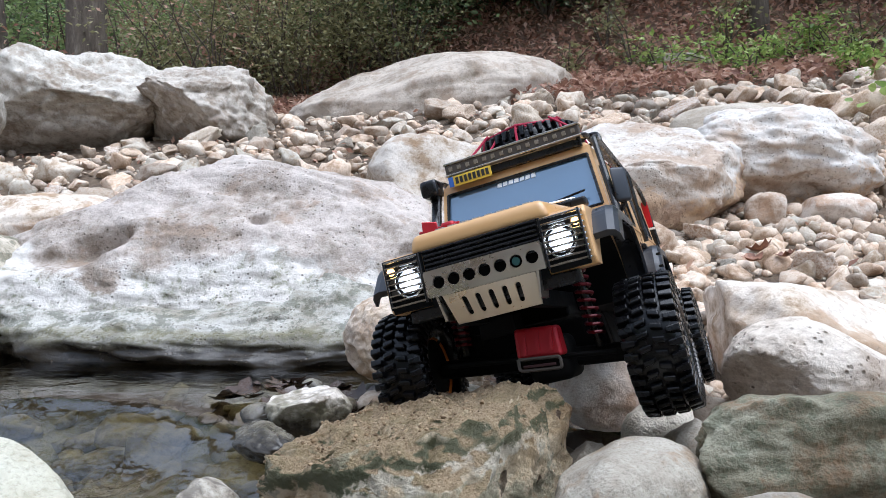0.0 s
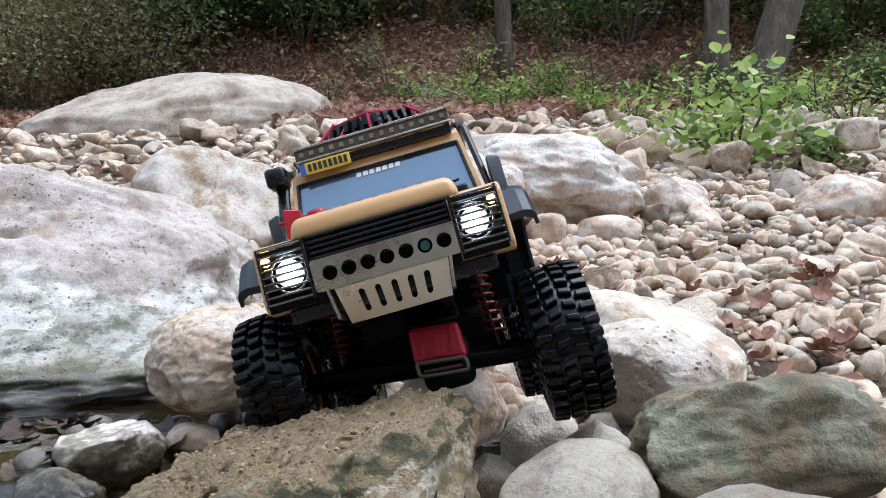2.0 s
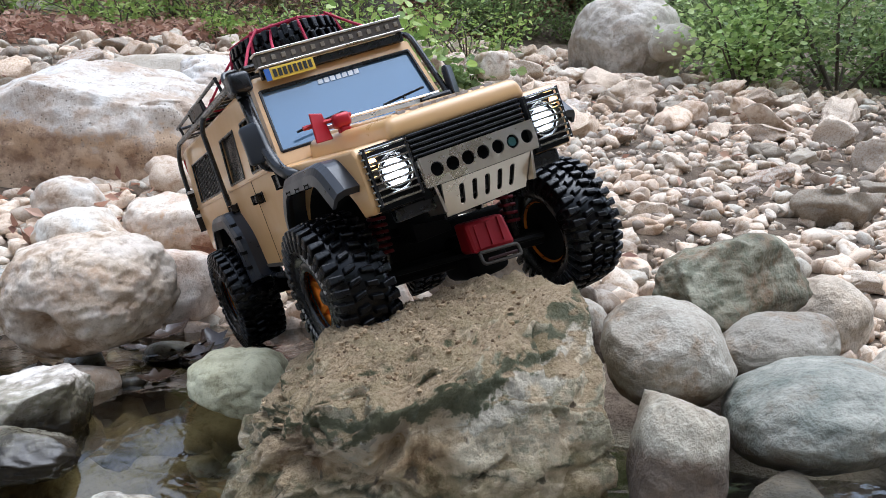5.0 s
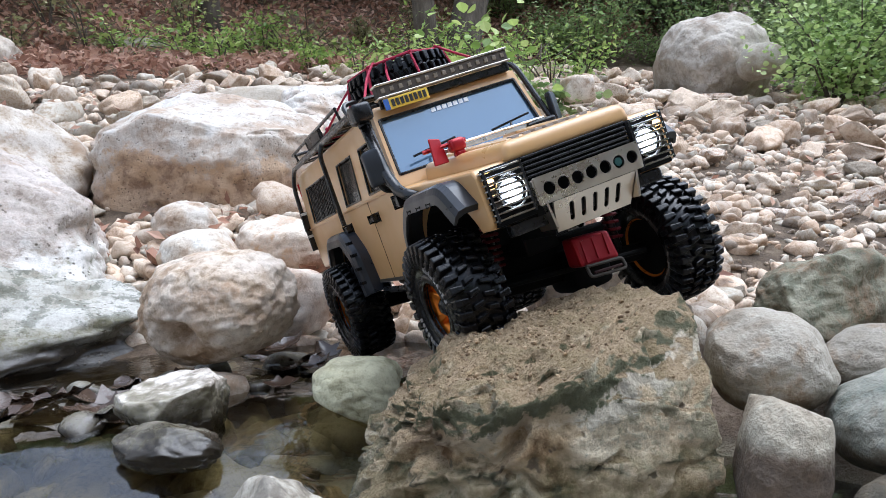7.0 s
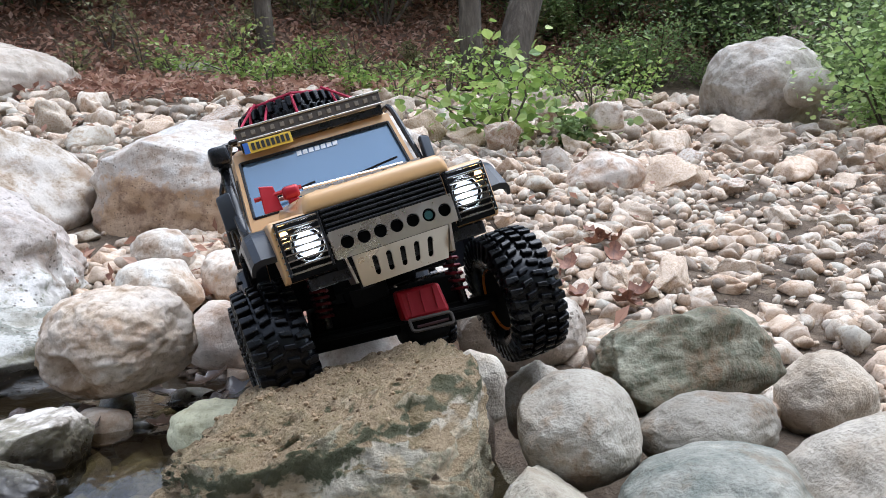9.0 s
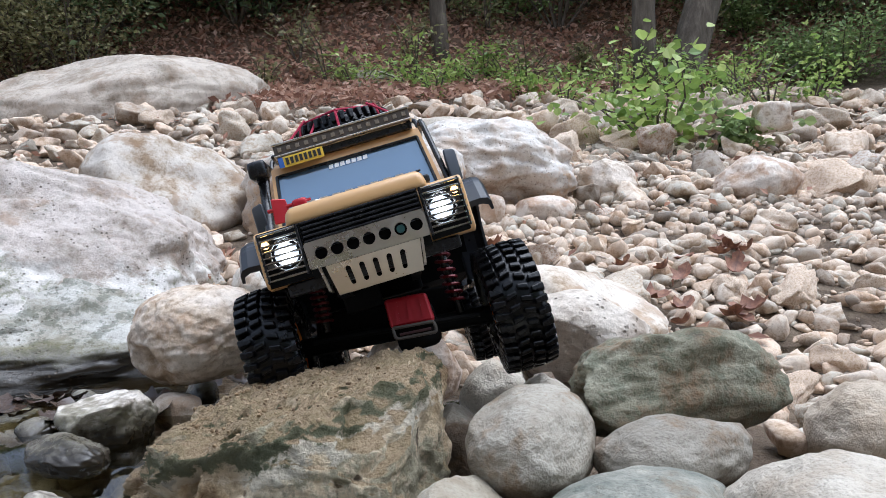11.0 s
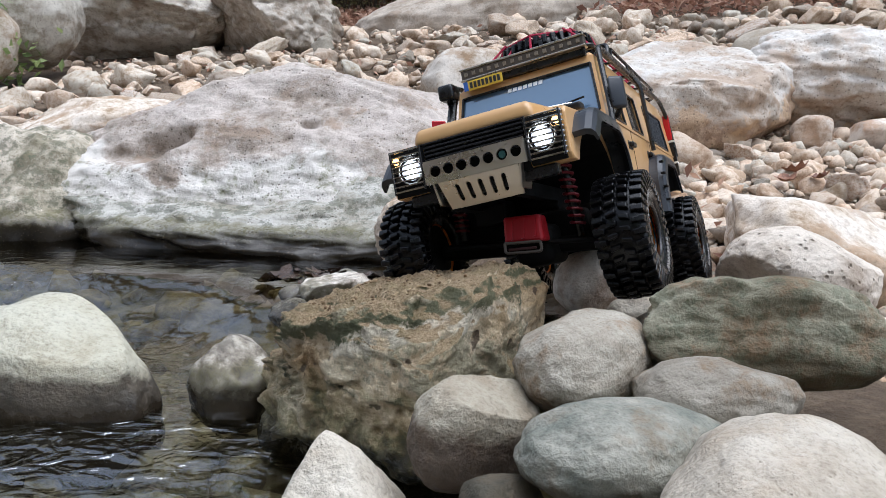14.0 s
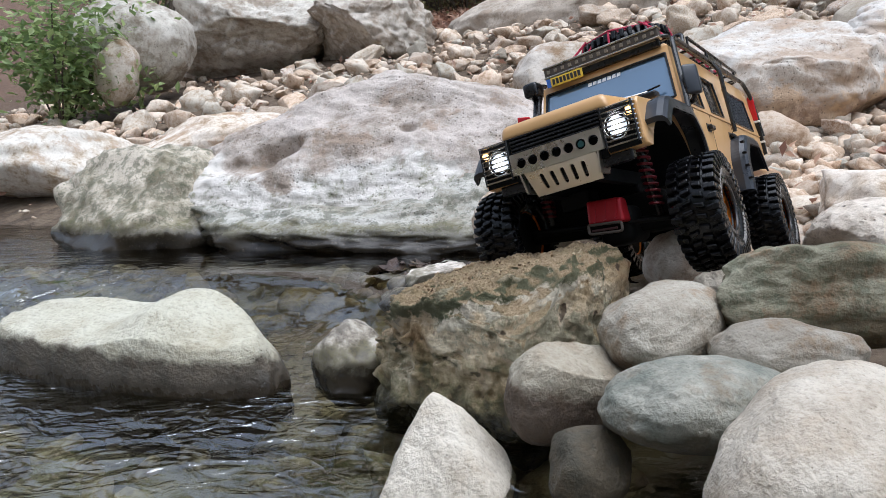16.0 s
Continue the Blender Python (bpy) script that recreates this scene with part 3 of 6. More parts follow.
rock("stone", (0.79, 1.97, 0.335), (0.054, 0.05, 0.058), (0, 0, -7), 26, 4, LIME_PINK, "small rounded pink-brown stone under a boulder")
rock("stone", (0.955, 1.96, 0.335), (0.095, 0.07, 0.052), (0, 0, -7), 27, 4, LIME_PINK, "oblong pink-brown stone under a boulder")
rock("boulder", (0.53, 1.18, 0.13), (0.17, 0.19, 0.105), (0, 14, -7), 28, 5, LIME, "broad smooth tan slab of limestone", "boulder", rugged=0.035)
rock("boulder", (0.415, 0.924, 0.135), (0.108, 0.084, 0.064), (-5, 9, 40), 29, 6, LIME_PITTED, "tan limestone dome full of small holes", "boulder", rough=0.05, cuts=2)
rock("boulder", (-0.054, 1.085, 0.158), (0.081, 0.084, 0.062), (-1, -9, 19), 30, 6, LIME, "round tan stone with a hollow in its side", "boulder", rough=0.06, cuts=6, depth=(0.84, 1.0), fine=0.035, rugged=0.045, dents=(((-0.97, -0.12, -0.22), 0.27, 0.46),))


def build_slab():
    """A long washed slab: a low flat back with one hump towards its end."""
    pts, faces = rock_points(6, (0.222, 0.072, 0.112), 31, blocky=2.5, rough=0.05, cuts=0, fine=0.012, planes=(((0, -0.12, 1), 0.60),))
    x, y, z = pts[:, 0], pts[:, 1], pts[:, 2]
    over = step(0.03, 0.066, z)
    z = z + over * (0.030 * np.exp(-((x - 0.085) / 0.062) ** 2) - 0.006 * np.exp(-((x + 0.02) / 0.05) ** 2)) * (1 - 0.35 * (y / 0.068) ** 2)
    ob = mesh_object("boulder", np.stack([x, y, z], 1), faces, SLAB, smooth=True)
    ob.matrix_world = pose(-0.503, 0.708, 0.010, 3, 1, -13)
    tagged(ob, "long white slab with a hump, lying in the stream", "boulder")


build_slab()
rock("boulder", (-0.06, 5.6, 1.04), (1.02, 0.9, 0.44), (0, -8, -7), 32, 6, GREYPALE, "broad smooth grey boulder at the foot of the slope", "boulder", blocky=2.0, rough=0.08, cuts=2, rugged=0.02)
rock("boulder", (-2.13, 4.9, 1.0), (0.52, 0.5, 0.36), (0, 0, -7), 33, 6, LIME_PALE, "big rough pale boulder on the bank", "boulder", blocky=2.8, rough=0.16, fine=0.05, rugged=0.07, planes=(((0.2, -0.7, -0.7), 0.52),))
rock("boulder", (-1.38, 4.7, 0.98), (0.36, 0.4, 0.27), (0, 0, -7), 34, 6, LIME_PALE, "rounded pale boulder with a brown hollow side", "boulder", blocky=2.6, rough=0.16, fine=0.05, rugged=0.07, planes=(((-0.5, -0.7, -0.5), 0.5),))
rock("boulder", (1.61, 5.59, 1.36), (0.27, 0.22, 0.15), (0, 0, -7), 35, 5, GREY, "grey rock lying among dead leaves", "boulder")
rock("boulder", (3.90, 2.75, 0.98), (0.33, 0.34, 0.32), (0, -10, -41), 36, 6, GREYPALE, "tall smooth grey boulder on the gravel bank", "boulder", blocky=2.0, rough=0.08, cuts=2, rugged=0.02)
rock("boulder", (3.70, 2.34, 0.93), (0.13, 0.12, 0.10), (0, 0, -41), 37, 4, WHITE, "round white stone beside a grey boulder", "boulder")
rock("boulder", (1.10, 2.95, 0.672), (0.264, 0.18, 0.085), (0, 0, -7), 38, 4, WHITE, "flat white boulder high on the gravel", "boulder")
rock("stone", (-0.160, 0.955, 0.078), (0.060, 0.05, 0.042), (0, 8, -41), 41, 6, AWASH, "wet dark stone standing out of the pool", blocky=1.9, cuts=12, depth=(0.5, 0.9), rugged=0.05)
rock("stone", (-0.200, 0.890, 0.066), (0.044, 0.03, 0.020), (0, 8, -41), 42, 5, AWASH, "wet black flat stone awash in the stream", cuts=9, rugged=0.07)
rock("stone", (-0.017, 0.875, 0.082), (0.043, 0.042, 0.030), (1, 2, -44), 43, 5, OLIVE, "smooth pale olive stone by the water", blocky=2.8, rough=0.12, cuts=5)
rock("stone", (-0.214, 0.690, 0.036), (0.042, 0.042, 0.048), (0, 0, 8), 44, 5, AWASH_LOW, "dark wet stone with a pale top in running water")
rock("stone", (0.123, 0.533, 0.121), (0.060, 0.043, 0.038), (-6, -7, 46), 45, 6, GREY, "oval grey stone leaning on the block", rough=0.09, cuts=3, depth=(0.84, 1.0), fine=0.010)
rock("stone", (0.258, 0.543, 0.148), (0.091, 0.045, 0.039), (-15, 1, 0), 46, 6, GREYGREEN, "long grey-green stone with brown stains", blocky=2.8, rough=0.17, cuts=5, depth=(0.78, 0.96), fine=0.025, rugged=0.03)
rock("stone", (0.211, 0.488, 0.110), (0.045, 0.057, 0.028), (0, -10, -84), 47, 6, GREY, "flat sandy grey stone among others", rough=0.09, cuts=4, depth=(0.84, 1.0), fine=0.010)
rock("stone", (0.143, 0.437, 0.085), (0.058, 0.074, 0.034), (-5, -9, -53), 48, 6, TEAL, "smooth blue-grey stone beside the block", rough=0.09, cuts=2, depth=(0.86, 1.0), fine=0.008)
rock("stone", (0.042, 0.484, 0.077), (0.050, 0.027, 0.043), (9, 3, 36), 49, 6, SHORE, "smooth pale stone, brown below, at the foot of the block", blocky=3.0, rough=0.08, cuts=3, depth=(0.86, 1.0), fine=0.008, planes=(((0.25, -0.2, 0.95), 0.72),))
rock("stone", (-0.049, 0.443, 0.002), (0.068, 0.060, 0.080), (-9, -3, 45), 50, 6, WHITE, "pale pointed stone rising from the water", blocky=1.25, rough=0.06, cuts=3, fine=0.010)
rock("stone", (0.213, 0.334, 0.070), (0.098, 0.070, 0.066), (-4, -6, 70), 51, 6, WHITE, "big white rounded stone by the water", rough=0.09, cuts=3, depth=(0.84, 1.0), fine=0.008)
rock("stone", (0.060, 0.42, 0.040), (0.034, 0.03, 0.030), (0, 0, 8), 52, 4, TEAL, "dark wet blue-grey stone")
rock("stone", (0.440, 0.525, 0.095), (0.045, 0.040, 0.042), (0, 0, -19), 53, 5, WHITE, "round white stone at the edge of the gravel")
rock("stone", (0.118, 0.665, 0.088), (0.026, 0.026, 0.036), (0, 0, -19), 54, 4, GREY, "small grey stone wedged behind the block")
rock("stone", (0.198, 0.750, 0.105), (0.034, 0.03, 0.040), (0, 10, -18), 55, 4, WHITE, "pale stone under the truck")
rock("stone", (0.205, 0.665, 0.105), (0.030, 0.03, 0.038), (0, 0, 5), 56, 4, GREY, "small pale stone between larger ones")
rock("stone", (0.178, 0.920, 0.118), (0.058, 0.045, 0.045), (0, 8, -18), 57, 5, LIME_PINK, "flat pinkish stone behind the block")
rock("stone", (-0.085, 1.035, 0.074), (0.032, 0.026, 0.020), (0, 0, -30), 74, 4, LIME, "small tan stone under the round one")
wet_rng = random.Random(31)
for count in range(16):
    x, y = wet_rng.uniform(-0.24, 0.06), wet_rng.uniform(0.98, 1.16)
    r = wet_rng.uniform(0.012, 0.024)
    rock("stone", (x, y, 0.068 + r * 0.3), (r * 1.3, r, r * 0.7), (wet_rng.uniform(-20, 20), wet_rng.uniform(-20, 20), wet_rng.uniform(0, 360)), 400 + count, 3, AWASH, "small wet brown stone in the shallow pool", group="wet stones of the pool", cuts=9)


def build_crumbs():
    """Crumbs of dry earth on the top of the block."""
    block = bpy.data.objects["standing_block"]
    place = block.matrix_basis
    from_above = BVHTree.FromPolygons([place @ v.co for v in block.data.vertices], [tuple(p.vertices) for p in block.data.polygons])
    rng = random.Random(17)
    shapes = [rock_points(1, (1, 0.9, 0.75), 700 + k, cuts=6, depth=(0.5, 0.9), fine=0) for k in range(8)]
    verts, faces, base = [], [], 0
    for _ in range(1500):
        x, y = rng.gauss(-0.045, 0.055), rng.gauss(0.63, 0.05)
        hit, normal, index, far = from_above.ray_cast(Vector((x, y, 0.5)), Vector((0, 0, -1)))
        if hit is None or normal.z < 0.62 or hit.z < 0.11:
            continue
        r = rng.choice((0.0004, 0.0005, 0.0006, 0.0008, 0.0010, 0.0013, 0.0020)) * rng.uniform(0.8, 1.2)
        pts, fs = shapes[rng.randrange(8)]
        turn = np.array(pose(0, 0, 0, 0, 0, rng.uniform(0, 360)).to_3x3())
        verts.append(pts @ turn.T * r + np.array(hit) + (0, 0, r * 0.3))
        faces.append(np.array(fs) + base)
        base += len(pts)
    m = Nodes("dry_earth_crumbs")
    m.set(Base_Color=m.ramp(m.island(), (0.0, (0.12, 0.075, 0.04)), (0.5, (0.28, 0.19, 0.105)), (1.0, (0.42, 0.31, 0.19))), Roughness=1.0)
    ob = mesh_object("earth_crumbs", np.concatenate(verts), np.concatenate(faces).tolist(), m.mat)
    tagged(ob, "dry tan earth crumbs scattered on the block", "earth", kind="stuff")


build_crumbs()

# ---- truck: materials ----
def plain(name, color, rough=0.5, metal=0.0, grain=0.0, size=0.02, coat=0.0, wear=None):
    """A made surface: one colour, with slight uneven gloss, dust and fine relief."""
    m = Nodes(name)
    v = m.coord()
    n = m.noise(1 / size, 6, 0.65, v)
    col = m.mix(m.ramp(n, (0.35, 0.0), (0.75, 0.35)), color, wear or tuple(min(1, c * 1.25 + 0.01) for c in color))
    m.set(Base_Color=col, Metallic=metal, Roughness=m.ramp(n, (0.3, max(rough - 0.1, 0.02)), (0.7, min(rough + 0.1, 1))), Coat_Weight=coat)
    if grain:
        m.set(Normal=m.bump(m.noise(12 / size, 4, 0.6, v), grain, 0.0008))
    return m.mat


def glowing(name, color, strength):
    m = Nodes(name)
    m.set(Base_Color=color, Roughness=0.2)
    m.bsdf.inputs["Emission Color"].default_value = (*color, 1)
    m.bsdf.inputs["Emission Strength"].default_value = strength
    return m.mat


TAN = plain("tan_paint", (0.62, 0.36, 0.145), 0.36, size=0.06, coat=0.35, wear=(0.56, 0.36, 0.18))
BLACK = plain("black_plastic", (0.007, 0.007, 0.008), 0.28)
FLARE = plain("grey_black_plastic", (0.020, 0.023, 0.030), 0.34)
LINER = plain("inner_black", (0.005, 0.005, 0.005), 0.75)
LINER.node_tree.nodes["Principled BSDF"].inputs["Specular IOR Level"].default_value = 0.12
TUBE = plain("black_tube_paint", (0.012, 0.011, 0.011), 0.28)
RUBBER = plain("wet_rubber", (0.003, 0.003, 0.004), 0.26, grain=0.15, size=0.03, wear=(0.006, 0.006, 0.006))
RUBBER.node_tree.nodes["Principled BSDF"].inputs["Specular IOR Level"].default_value = 0.35
STEEL = plain("brushed_steel", (0.68, 0.63, 0.56), 0.30, 1.0, size=0.03, wear=(0.62, 0.57, 0.50))
CHROME = plain("dark_chrome", (0.62, 0.61, 0.59), 0.15, 1.0)
RED = plain("red_anodised", (0.36, 0.010, 0.018), 0.38, 0.3)
DARKRED = plain("dark_red_metal", (0.12, 0.005, 0.010), 0.4, 0.3)
CORD = plain("red_cord", (0.40, 0.012, 0.05), 0.7, grain=0.5, size=0.004)
ORANGE = plain("orange_anodised", (0.75, 0.22, 0.02), 0.32, 0.7)
YELLOW = plain("yellow_plate", (0.72, 0.50, 0.05), 0.5)
BLUE = plain("blue_strip", (0.04, 0.12, 0.42), 0.5)
INK = plain("black_ink", (0.02, 0.02, 0.02), 0.6)
LETTER = plain("white_print", (0.70, 0.72, 0.75), 0.5)
GREYLETTER = plain("grey_print", (0.33, 0.31, 0.30), 0.45)
TAILRED = plain("red_lens", (0.45, 0.01, 0.015), 0.15)
CREAM = plain("white_plastic", (0.72, 0.70, 0.66), 0.45)
SOILED = plain("soiled_dark_metal", (0.035, 0.010, 0.010), 0.7, 0.2)
DUSTY = plain("dusty_metal", (0.075, 0.062, 0.05), 0.6, 0.3)
MESHED = plain("grey_mesh", (0.11, 0.10, 0.09), 0.55, grain=0.6)
LAMP = glowing("lit_lamp_lens", (0.80, 0.84, 0.90), 0.55)
BULB = glowing("lit_bulb", (1.0, 0.97, 0.92), 5.0)
AMBER_BRIGHT = glowing("bright_amber_lamp", (1.0, 0.62, 0.22), 2.2)
LED = plain("led_lens", (0.20, 0.17, 0.13), 0.3)


def glass_mat(name, color, rough, ior=1.52):
    m = Nodes(name)
    m.set(Base_Color=color, Roughness=rough)
    m.set(IOR=ior)
    return m.mat


# blue base and specular tint put the sky's reflection into the glass colour
GLASS = glass_mat("sky_blue_glass", (0.09, 0.15, 0.24), 0.05, 2.8)
GLASS.node_tree.nodes["Principled BSDF"].inputs["Specular Tint"].default_value = (0.74, 0.88, 1.0, 1)
SMOKE = glass_mat("smoked_glass", (0.085, 0.075, 0.065), 0.14)


# ---- truck: shapes, in millimetres ----
def mm(*p):
    return Vector(p) * 0.001


def block(a, b, bevel=0.0, seg=2):
    bm = bmesh.new()
    bmesh.ops.create_cube(bm, size=1)
    for v in bm.verts:
        v.co = mm(*[(a[k] + b[k]) / 2 + v.co[k] * (b[k] - a[k]) for k in range(3)])
    if bevel:
        bmesh.ops.bevel(bm, geom=bm.edges[:], offset=bevel * 0.001, segments=seg, affect="EDGES", profile=0.5)
    return bm


def hexa(pts, bevel=0.0, seg=2):
    """A block from its eight corners: four below, four above, both going round."""
    bm = bmesh.new()
    vs = [bm.verts.new(mm(*p)) for p in pts]
    for q in ((3, 2, 1, 0), (4, 5, 6, 7), (0, 1, 5, 4), (1, 2, 6, 5), (2, 3, 7, 6), (3, 0, 4, 7)):
        bm.faces.new([vs[k] for k in q])
    bmesh.ops.recalc_face_normals(bm, faces=bm.faces[:])
    if bevel:
        bmesh.ops.bevel(bm, geom=bm.edges[:], offset=bevel * 0.001, segments=seg, affect="EDGES", profile=0.5)
    return bm


def turned(bm, m):
    bmesh.ops.transform(bm, matrix=m, verts=bm.verts[:])
    return bm


def rounded_path(pts, radius, seg=5):
    """A polyline with its corners rounded."""
    pts = [Vector(p) for p in pts]
    out = [pts[0]]
    for a, b, c in zip(pts, pts[1:], pts[2:]):
        r = min(radius, (a - b).length * 0.45, (c - b).length * 0.45)
        p, q = b + (a - b).normalized() * r, b + (c - b).normalized() * r
        for k in range(seg + 1):
            u = k / seg
            out.append(p * (1 - u) ** 2 + b * 2 * u * (1 - u) + q * u * u)
    return out + [pts[-1]]


def tube(pts, r, sides=8, bend=0.0):
    pts = rounded_path(pts, bend) if bend else [Vector(p) for p in pts]
    bm = bmesh.new()
    rings = []
    side = None
    for k, p in enumerate(pts):
        way = (pts[min(k + 1, len(pts) - 1)] - pts[max(k - 1, 0)]).normalized()
        ref = side if side is not None else (Vector((0, 0, 1)) if abs(way.z) < 0.9 else Vector((1, 0, 0)))
        u = (ref - way * ref.dot(way)).normalized()
        side = u
        w = way.cross(u)
        rings.append([bm.verts.new((p + (u * math.cos(t) + w * math.sin(t)) * r) * 0.001) for t in (2 * math.pi * j / sides for j in range(sides))])
    for a, b in zip(rings, rings[1:]):
        for j in range(sides):
            bm.faces.new((a[j], a[(j + 1) % sides], b[(j + 1) % sides], b[j]))
    bm.faces.new(rings[0][::-1])
    bm.faces.new(rings[-1])
    return bm


def lathe(profile, seg=36, closed=False):
    """Turns a profile of (x, radius) about the x axis."""
    bm = bmesh.new()
    rings = [[bm.verts.new(mm(x, r * math.cos(t), r * math.sin(t))) for t in (2 * math.pi * j / seg for j in range(seg))] for x, r in profile]
    pairs = list(zip(rings, rings[1:])) + ([(rings[-1], rings[0])] if closed else [])
    for a, b in pairs:
        for j in range(seg):
            bm.faces.new((a[j], a[(j + 1) % seg], b[(j + 1) % seg], b[j]))
    if not closed:
        for ring in (rings[0], rings[-1]):
            if profile[0][1] > 0.01:
                bm.faces.new(ring)
    bmesh.ops.recalc_face_normals(bm, faces=bm.faces[:])
    return bm


def disc(x, y, z, r, depth, axis="y", seg=24):
    bm = bmesh.new()
    turn = {"y": (90, 0, 0), "x": (0, 90, 0), "z": (0, 0, 0)}[axis]
    bmesh.ops.create_cone(bm, cap_ends=True, segments=seg, radius1=r * 0.001, radius2=r * 0.001, depth=depth * 0.001, matrix=pose(x * 0.001, y * 0.001, z * 0.001, *turn))
    return bm


def prism(outline, x0, x1, bevel=0.0, inner=None):
    """A side outline of (y, z), drawn out from x0 to x1. inner: tells which places get the second material."""
    bm = bmesh.new()
    a = [bm.verts.new(mm(x0, y, z)) for y, z in outline]
    b = [bm.verts.new(mm(x1, y, z)) for y, z in outline]
    bm.faces.new(a)
    bm.faces.new(b[::-1])
    n = len(outline)
    for k in range(n):
        f = bm.faces.new((a[k], b[k], b[(k + 1) % n], a[(k + 1) % n]))
        c = f.calc_center_median() * 1000
        if inner and inner(c.y, c.z):
            f.material_index = 1
    bmesh.ops.recalc_face_normals(bm, faces=bm.faces[:])
    if bevel:
        keep = [e for e in bm.edges if len(e.link_faces) == 2 and e.calc_face_angle(0) > 0.6 and all(f.material_index == 0 for f in e.link_faces)]
        bmesh.ops.bevel(bm, geom=keep, offset=bevel * 0.001, segments=3, affect="EDGES", profile=0.5)
    bmesh.ops.triangulate(bm, faces=[f for f in bm.faces if len(f.verts) > 4])
    return bm


def holed_plate(cells, thick, place):
    """A plate of rectangles (u0, v0, u1, v1, hole), each with an oval hole (u, v, half width, half height) or None, put in space by place(u, v, depth)."""
    bm = bmesh.new()
    n = 24

    def quadstrip(a, b):
        for k in range(n):
            bm.faces.new((a[k], a[(k + 1) % n], b[(k + 1) % n], b[k]))

    for u0, v0, u1, v1, hole in cells:
        if hole is None:
            c = [bm.verts.new(place(u, v, d) * 0.001) for d in (0, thick) for u, v in ((u0, v0), (u1, v0), (u1, v1), (u0, v1))]
            for q in ((0, 1, 2, 3), (7, 6, 5, 4), (0, 4, 5, 1), (1, 5, 6, 2), (2, 6, 7, 3), (3, 7, 4, 0)):
                bm.faces.new([c[k] for k in q])
            continue
        cu, cv, hu, hv = hole
        inner, outer = [], []
        for k in range(n):
            t = 2 * math.pi * (k + 0.5) / n
            x, y = math.cos(t), math.sin(t)
            m = min(hu, hv)
            inner.append((cu + x * m, cv + y * m + math.copysign(max(hv - hu, 0), y)))
            far = min(((u1 if x > 0 else u0) - cu) / x if abs(x) > 1e-6 else 1e9, ((v1 if y > 0 else v0) - cv) / y if abs(y) > 1e-6 else 1e9)
            outer.append((cu + x * far, cv + y * far))
        corners = [(u1, v1), (u0, v1), (u0, v0), (u1, v0)]
        for c in corners:
            k = min(range(n), key=lambda j: (outer[j][0] - c[0]) ** 2 + (outer[j][1] - c[1]) ** 2)
            outer[k] = c
        rings = [[bm.verts.new(place(u, v, d) * 0.001) for u, v in ring] for d in (0, thick) for ring in (outer, inner)]
        quadstrip(rings[0], rings[1])
        quadstrip(rings[3], rings[2])
        quadstrip(rings[1], rings[3])
        quadstrip(rings[2], rings[0])
    bmesh.ops.remove_doubles(bm, verts=bm.verts[:], dist=0.00002)
    bmesh.ops.recalc_face_normals(bm, faces=bm.faces[:])
    return bm


def wall(cols, rows, place, holes, inward):
    """A panel of cells; those in holes are let in by inward, as a reveal."""
    bm = bmesh.new()
    grid = [[bm.verts.new(mm(*place(c, r))) for c in cols] for r in rows]
    for j in range(len(rows) - 1):
        for i in range(len(cols) - 1):
            q = (grid[j][i], grid[j][i + 1], grid[j + 1][i + 1], grid[j + 1][i])
            if (i, j) in holes:
                low = [bm.verts.new(v.co + mm(*inward)) for v in q]
                for k in range(4):
                    bm.faces.new((q[k], q[(k + 1) % 4], low[(k + 1) % 4], low[k]))
            else:
                bm.faces.new(q)
    return bm


TYRE_R = 52.5


def tyre_carcass():
    R = TYRE_R
    return lathe([(-14, 26), (-19, 29), (-22.5, 37), (-23, 43), (-21, 49), (-15, R), (0, R + 0.6), (15, R), (21, 49), (23, 43), (22.5, 37), (19, 29), (14, 26)], 48, closed=True)


TREAD = {}


def tread(parent):
    """Staggered tread blocks and shoulder lugs round a tyre, each on one of six shared meshes."""
    R = TYRE_R
    if not TREAD:
        for side in (-1, 1):
            shapes = {
                "shoulder_lug": [(side * 11.5, -3.3, R - 3), (side * 23.3, -3.7, R - 6), (side * 23.3, 3.7, R - 6), (side * 11.5, 2.2, R - 3), (side * 12.0, -2.7, R + 4.8), (side * 22.6, -3.0, R + 3.0), (side * 22.6, 3.0, R + 3.0), (side * 12.0, 1.6, R + 4.8)],
                "tread_block": [(side * 0.7, -1.2, R - 2), (side * 10.4, -3.6, R - 2), (side * 10.4, 2.4, R - 2), (side * 0.7, 3.8, R - 2), (side * 1.1, -0.7, R + 5.0), (side * 10.0, -3.0, R + 4.9), (side * 10.0, 1.8, R + 4.9), (side * 1.1, 3.2, R + 5.0)],
                "side_rib": [(side * 20.5, -2.1, R - 14), (side * 24.2, -2.1, R - 13), (side * 24.2, 2.1, R - 13), (side * 20.5, 2.1, R - 14), (side * 20.5, -2.4, R - 3), (side * 23.6, -2.4, R - 3), (side * 23.6, 2.4, R - 3), (side * 20.5, 2.4, R - 3)]}
            for name, pts in shapes.items():
                me = bpy.data.meshes.new(name)
                bm = hexa(pts, 1.0, 2)
                bm.to_mesh(me)
                bm.free()
                me.materials.append(RUBBER)
                TREAD[name, side] = me
    count = 34
    for k in range(count):
        for (name, side), me in TREAD.items():
            t = 2 * math.pi * (k + (0.5 if side > 0 else 0.0)) / count + (0.12 if name == "tread_block" else 0.0)
            ob = new(name, me)
            ob.parent = parent
            ob.matrix_basis = Matrix.Rotation(t, 4, "X")


